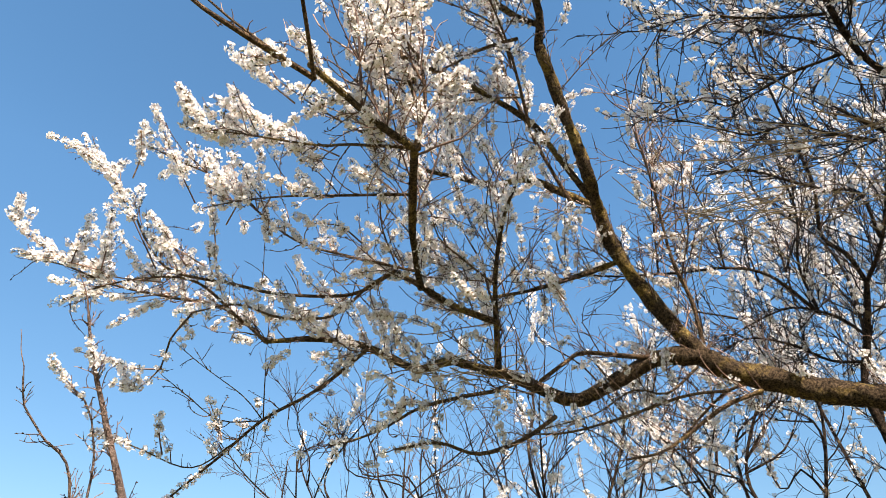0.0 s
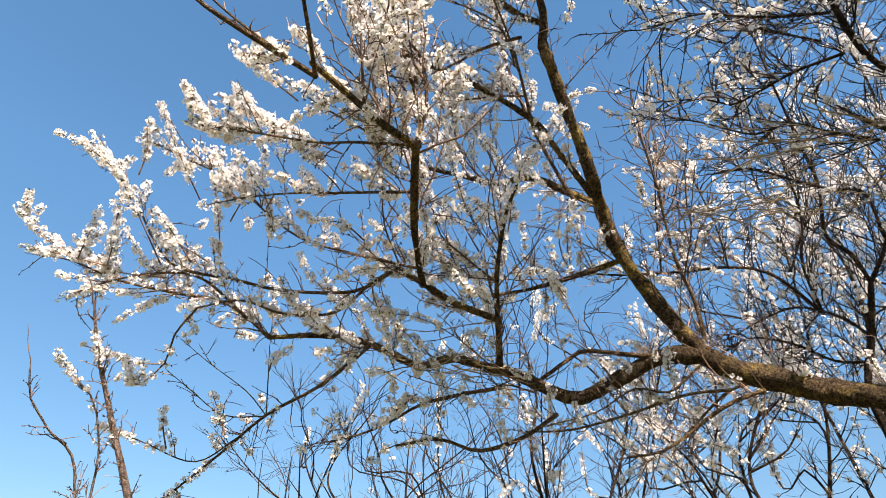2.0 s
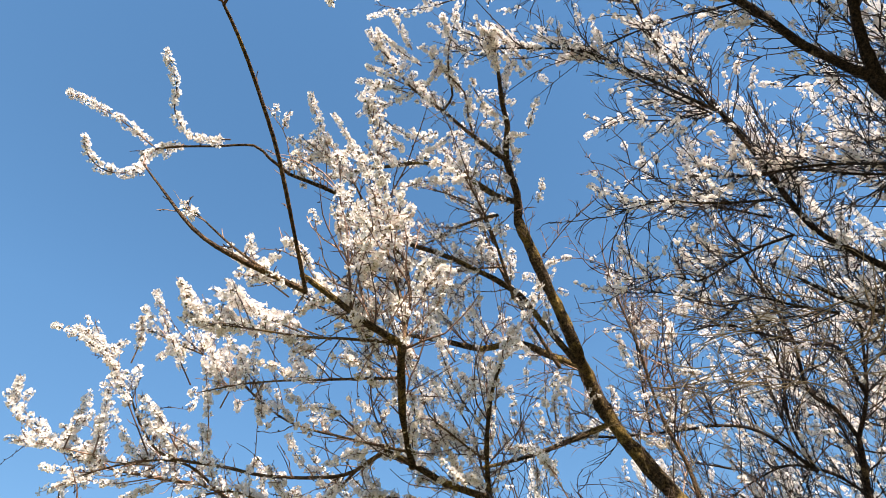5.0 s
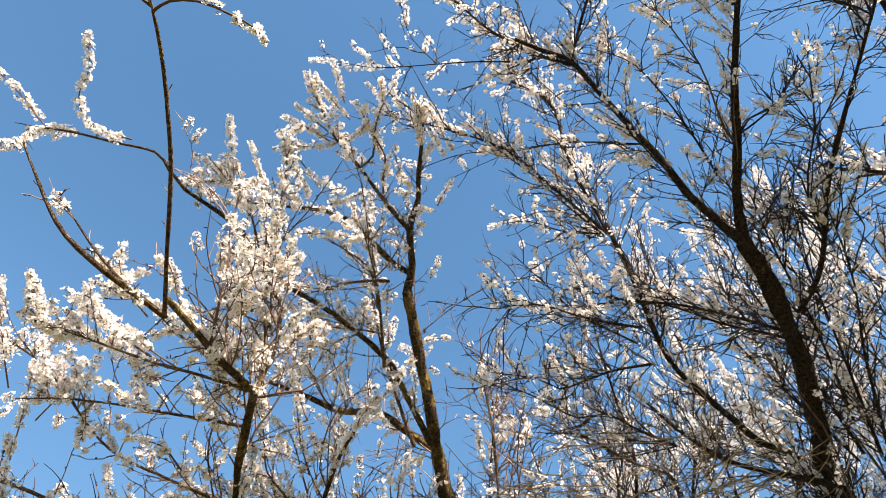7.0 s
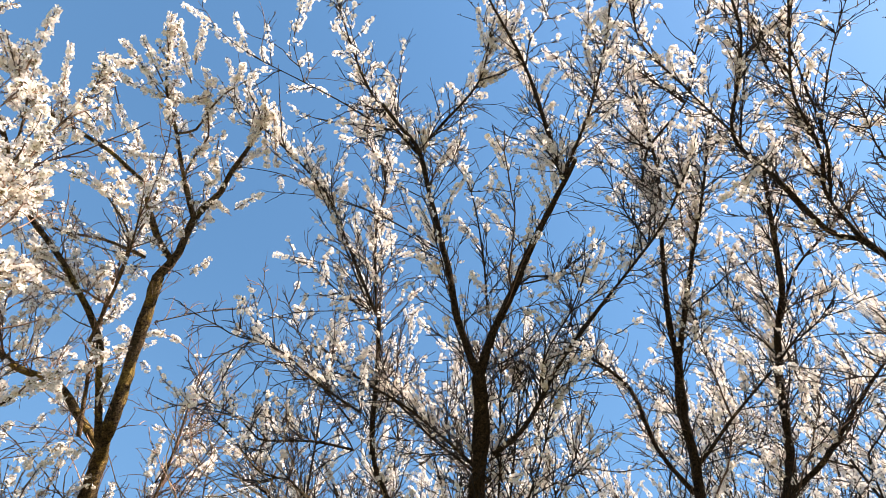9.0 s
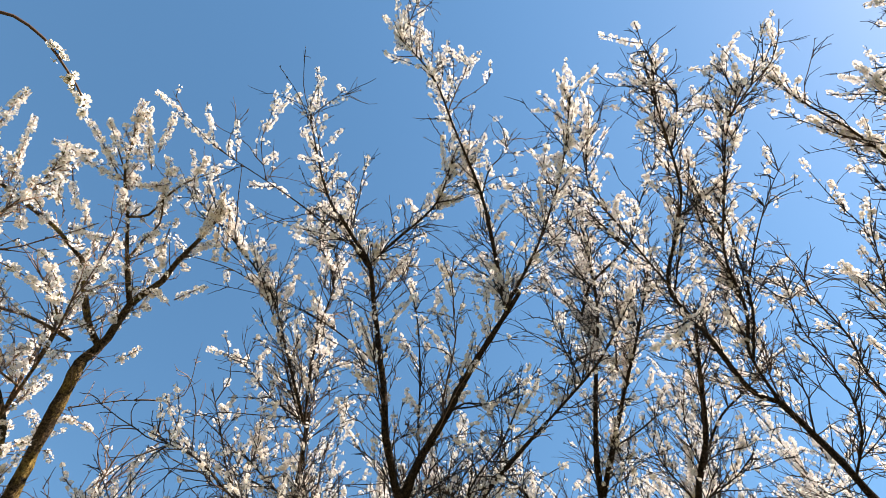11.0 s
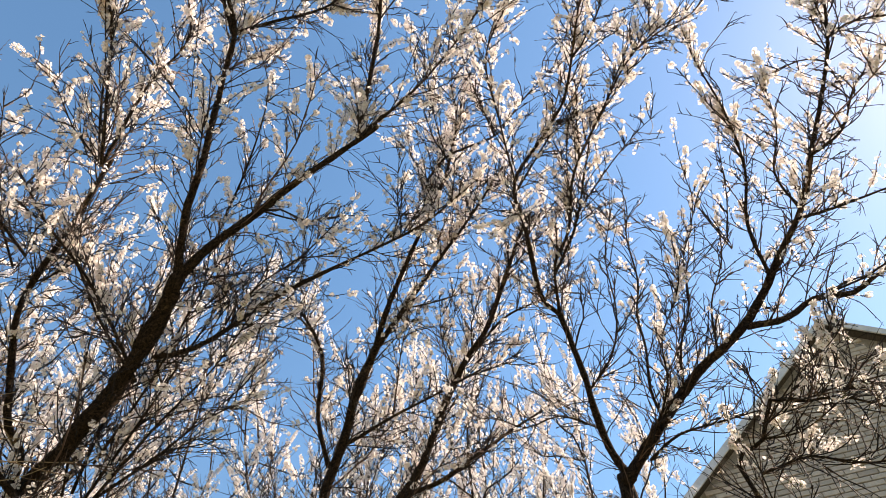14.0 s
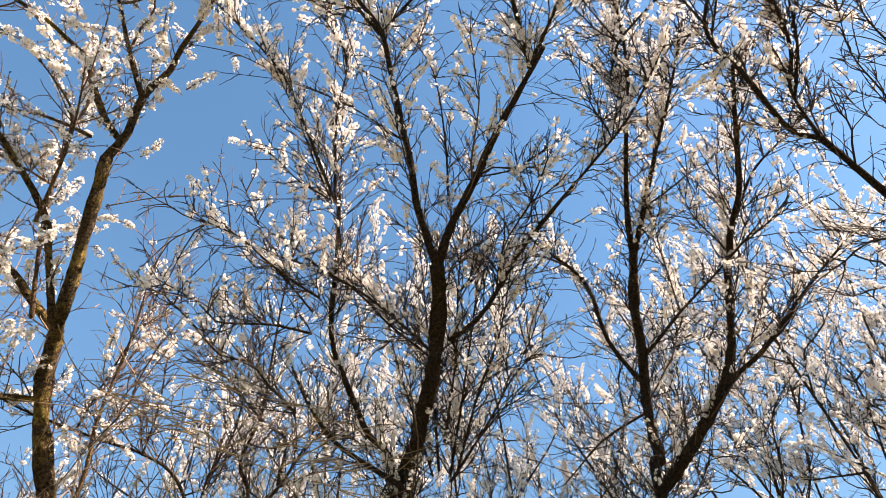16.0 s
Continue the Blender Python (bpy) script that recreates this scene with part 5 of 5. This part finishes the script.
limb(plum_slender, 0.016, 0.006, [(1.54, 3.37, 3.89), (1.49, 3.25, 4.14), (1.37, 3.28, 4.21), (1.19, 3.29, 4.33), (0.97, 3.28, 4.47), (0.75, 3.33, 4.52)], shoots=9, bloom=.3, length=.4)
limb(plum_slender, 0.01, 0.004, [(1.36, 3.76, 3.32), (1.2, 3.8, 3.36), (1.02, 3.8, 3.49), (0.79, 3.82, 3.57), (0.55, 3.91, 3.49)], shoots=8, bloom=.1, length=.35)

# ---------------------------------------------------------------- young thicket trees behind


def young_tree(x, y, height, stems, label, bloom, dense):
    root = tree((x, y, 0), label, M_BARK, 0.42, 0.8, dense, (0.0134, 3, 0), 4.2 if x > 2.5 else 2.9, again=1.0)
    limb(root, 0.05, 0.04, [(x, y, -0.05), (x + RNG.normal(0, 0.04), y + RNG.normal(0, 0.04), 0.35), (x + RNG.normal(0, 0.08), y + RNG.normal(0, 0.08), 0.8)], 0)
    for s in range(stems):
        a = 2 * np.pi * (s + RNG.uniform(-0.3, 0.3)) / stems
        h = height * RNG.uniform(0.72, 1.05)
        d = np.array([math.cos(a), math.sin(a), 0])
        r = RNG.uniform(0.3, 0.7)
        foot = np.array([x, y, 0.0])
        pts = [foot + (0, 0, 0.6), foot + d * r * 0.55 + (0, 0, 0.3 * h) + RNG.normal(0, 0.12, 3), foot + d * r * 0.9 + (0, 0, 0.48 * h) + RNG.normal(0, 0.16, 3), foot + d * r * 1.2 + (0, 0, 0.68 * h) + RNG.normal(0, 0.18, 3), foot + d * r * 1.3 + (0, 0, 0.84 * h) + RNG.normal(0, 0.2, 3), foot + d * r * 1.5 + (0, 0, h) + RNG.normal(0, 0.12, 3)]
        limb(root, 0.019, 0.004, pts, 4.5, bloom)
        k = spline(pts, 0.1)
        for _ in range(4):
            f = RNG.uniform(0.4, 0.85)
            o = k[int(f * (len(k) - 1))]
            e = unit(np.array([RNG.normal(), RNG.normal(), 0.9]))
            m = RNG.uniform(0.5, 1.1)
            limb(root, 0.009, 0.003, [o, o + e * m * 0.35 + RNG.normal(0, 0.06, 3), o + e * m * 0.7 + RNG.normal(0, 0.1, 3), o + e * m + (0, 0, 0.15)], 6, bloom)
    return root


for x, y, h, stems, bloom, dense in (
    (-1.9, 4.9, 3.95, 9, 0.07, 0.9), (-0.7, 5.0, 4.3, 8, 0.12, 0.8), (0.6, 5.2, 5.6, 6, 0.35, 0.9), (1.8, 5.0, 7.4, 7, 0.6, 1.1), (2.9, 4.7, 7.8, 7, 0.75, 1.1),
    (4.0, 4.1, 7.9, 7, 0.58, 1.3), (5.0, 3.0, 8.1, 7, 0.5, 1.35), (5.7, 1.9, 8.6, 8, 0.6, 1.3), (6.1, 0.6, 7.8, 8, 0.7, 1.25)):
    young_tree(x, y, h, stems, "young plum tree of the thicket with thin upright stems", bloom, dense)


# ---------------------------------------------------------------- dry climbing stems hung in the branches


def dry_vine(label, points, width, stems, size):
    root = tagged(new("dry_vine"), label, "vine", "dry vines in the trees")
    root.location = points[0]
    path = spline(points, 0.05)
    for _ in range(stems):
        k = RNG.integers(0, len(path) - 1)
        o = path[k] + RNG.normal(0, width, 3)
        d = unit(path[min(k + 6, len(path) - 1)] - path[max(0, k - 6)]) * RNG.choice((-1, 1)) + RNG.normal(0, 0.35, 3)
        turn = RNG.normal(0, 0.13, 3)
        line = [o]
        for _ in range(9):
            d = unit(d + turn + RNG.normal(0, 0.09, 3) - (0, 0, 0.03))
            line.append(line[-1] + d * size * RNG.uniform(0.05, 0.12))
        v, q = tube(np.array(line), np.linspace(0.0032, 0.0015, 10) * RNG.uniform(0.7, 1.3), 4)
        part("stem", mesh_from("stem", v, q, [M_DRY]), root)
    return root


dry_vine("tangle of pale dry climber stems resting in the branches", [(0.46, 2.39, 3.48), (0.7, 2.36, 3.48), (1.02, 2.31, 3.43), (1.3, 2.22, 3.41), (1.52, 2.12, 3.39)], 0.06, 55, 0.75)
dry_vine("few dry climber stems draped over a mossy limb", [(-1.13, 2.7, 3.1), (-0.94, 2.77, 3.09), (-0.75, 2.82, 3.09), (-0.57, 2.91, 2.98)], 0.05, 32, 0.45)
dry_vine("thin sheaf of dry stems caught among dark twigs", [(0.65, 2.13, 3.59), (0.82, 2.08, 3.56), (0.95, 2.04, 3.53), (1.11, 2, 3.47)], 0.03, 14, 0.9)

for root, (grown, _m, _l, _u, _p, _d, flower, *_rest) in GROWTH.items():
    grown.finish(*flower)

# ---------------------------------------------------------------- brick house
M_BRICK, n, l, b = material("grey_brown_brick", 0.92, 0.15)
o = n.new("ShaderNodeObjectInfo")
g = n.new("ShaderNodeNewGeometry")
both = n.new("ShaderNodeMath")
both.operation = "FRACT"
more = n.new("ShaderNodeMath")
l.new(o.outputs["Random"], more.inputs[0])
l.new(g.outputs["Random Per Island"], more.inputs[1])
l.new(more.outputs[0], both.inputs[0])
l.new(blend(n, l, noise_at(n, l, 30, 5, 0.6), ramp(n, l, both.outputs[0], (0.0, (0.40, 0.35, 0.29)), (0.55, (0.58, 0.51, 0.43)), (1.0, (0.68, 0.60, 0.50))), (0.36, 0.31, 0.26)), b.inputs["Base Color"])
bump(n, l, b, noise_at(n, l, 90, 4), 0.4, 0.004)
M_MORTAR, n, l, b = material("mortar", 0.95, 0.1)
l.new(ramp(n, l, noise_at(n, l, 40, 5), (0.3, (0.22, 0.2, 0.175)), (0.7, (0.34, 0.31, 0.27))), b.inputs["Base Color"])
M_SHEET, n, l, b = material("galvanised_roof_sheet", 0.45, 0.5)
l.new(ramp(n, l, noise_at(n, l, 6, 5), (0.3, (0.30, 0.31, 0.32)), (0.7, (0.42, 0.43, 0.44))), b.inputs["Base Color"])
b.inputs["Metallic"].default_value = 0.6
M_BOARD, n, l, b = material("weathered_board", 0.85, 0.2)
l.new(ramp(n, l, noise_at(n, l, 8, 6, 0.6, (1, 12, 12)), (0.3, (0.05, 0.042, 0.036)), (0.7, (0.12, 0.10, 0.085))), b.inputs["Base Color"])

M_VERGE, n, l, b = material("pale_grey_verge_paint", 0.6, 0.3)
l.new(ramp(n, l, noise_at(n, l, 7, 6, 0.65), (0.3, (0.50, 0.50, 0.49)), (0.7, (0.68, 0.68, 0.67))), b.inputs["Base Color"])

HX, HY, TOP, PITCH, HALF, BACK = 8.86, -3.34, 9.05, radians(39.1), 4.6, 9.0
EAVE = TOP - HALF * math.tan(PITCH)
house = tagged(new("house"), "house with a grey brick gable under an overhanging roof", "house")
house.location = (HX, HY, 0)


def prism(outline, x0, x1):
    """A solid with this outline of (y, z) places between two x."""
    bm = bmesh.new()
    lo = [bm.verts.new((x0, HY + y, z)) for y, z in outline]
    hi = [bm.verts.new((x1, HY + y, z)) for y, z in outline]
    bm.faces.new(lo)
    bm.faces.new(hi[::-1])
    for i in range(len(lo)):
        k = (i + 1) % len(lo)
        bm.faces.new((lo[k], lo[i], hi[i], hi[k]))
    bmesh.ops.recalc_face_normals(bm, faces=bm.faces)
    return bm


gable = part("gable_wall", bm_mesh("gable_wall", prism([(-HALF, 0), (HALF, 0), (HALF, EAVE), (0, TOP), (-HALF, EAVE)], HX + 0.012, HX + 0.3), M_MORTAR), house, "grey-brown brick gable wall")
part("side_wall", bm_mesh("side_wall", prism([(HALF - 0.3, 0), (HALF, 0), (HALF, EAVE), (HALF - 0.3, EAVE + 0.2)], HX + 0.304, HX + BACK), M_MORTAR), house)
part("side_wall", bm_mesh("side_wall", prism([(-HALF, 0), (-HALF + 0.3, 0), (-HALF + 0.3, EAVE + 0.2), (-HALF, EAVE)], HX + 0.304, HX + BACK), M_MORTAR), house)
part("back_wall", bm_mesh("back_wall", prism([(-HALF, 0), (HALF, 0), (HALF, EAVE), (0, TOP), (-HALF, EAVE)], HX + BACK + 0.004, HX + BACK + 0.3), M_MORTAR), house)
OVER, OUT = 0.3, 0.14
for side in (1, -1):
    edge = (side * (HALF + OVER), TOP - (HALF + OVER) * math.tan(PITCH))
    up = lambda q, h: (q[0], q[1] + h)
    roof = part("roof", bm_mesh("roof", prism([up((0, TOP), 0.0), up(edge, 0.0), up(edge, 0.07), up((0, TOP), 0.07)][::side], HX - OUT + 0.03, HX + BACK + 0.6), M_BOARD), house, "overhanging pitched roof")
    part("roof_sheet", bm_mesh("roof_sheet", prism([up((0, TOP), 0.074), up(edge, 0.074), up(edge, 0.094), up((0, TOP), 0.094)][::side], HX - OUT - 0.03, HX + BACK + 0.63), M_SHEET), roof, "pale sheet-metal roofing")
    part("verge_board", bm_mesh("verge_board", prism([up((0, TOP), -0.02), up(edge, -0.02), up(edge, 0.11), up((0, TOP), 0.11)][::side], HX - OUT - 0.06, HX - OUT - 0.032), M_VERGE), roof, "pale grey painted verge board")

# bricks of the gable, laid in stretcher bond; those near the ridge are pieces of their own
bm = bmesh.new()
bmesh.ops.create_cube(bm, size=1.0)
for vert in bm.verts:
    vert.co = (vert.co.x * 0.03, vert.co.y * 0.24, vert.co.z * 0.065)
bmesh.ops.bevel(bm, geom=[edge for edge in bm.edges if all(q.co.x < 0 for q in edge.verts)], offset=0.006, segments=1, affect="EDGES")
brick_mesh = bm_mesh("brick", bm, M_BRICK)
rest, singles = [], 0
for row in range(int(TOP / 0.076)):
    z = TOP - 0.05 - row * 0.076
    if z < 0.1:
        break
    half = min(HALF, (TOP - z - 0.04) / math.tan(PITCH)) - 0.13
    y = -math.floor(max(half, 0) / 0.25) * 0.25 + (0.125 if row % 2 else 0.0)
    while y <= half:
        place = Vector((HX + RNG.uniform(-0.002, 0.002), HY + y, z + RNG.uniform(-0.001, 0.001)))
        if singles < 300:
            brick = part("brick", brick_mesh, gable)
            brick.matrix_basis = Matrix.Translation(place) @ Euler((RNG.normal(0, 0.006), 0, RNG.normal(0, 0.006))).to_matrix().to_4x4()
            singles += 1
        else:
            rest.append(place)
        y += 0.25
count = len(brick_mesh.vertices)
shape = np.array([v.co for v in brick_mesh.vertices])
faces = [[i + count * k for i in p.vertices] for k in range(len(rest)) for p in brick_mesh.polygons]
me = bpy.data.meshes.new("brick_rest")
me.from_pydata((shape[None] + np.array(rest)[:, None]).reshape(-1, 3).tolist(), [], faces)
me.materials.append(M_BRICK)
part("brick_rest", me, gable, "", "stuff")
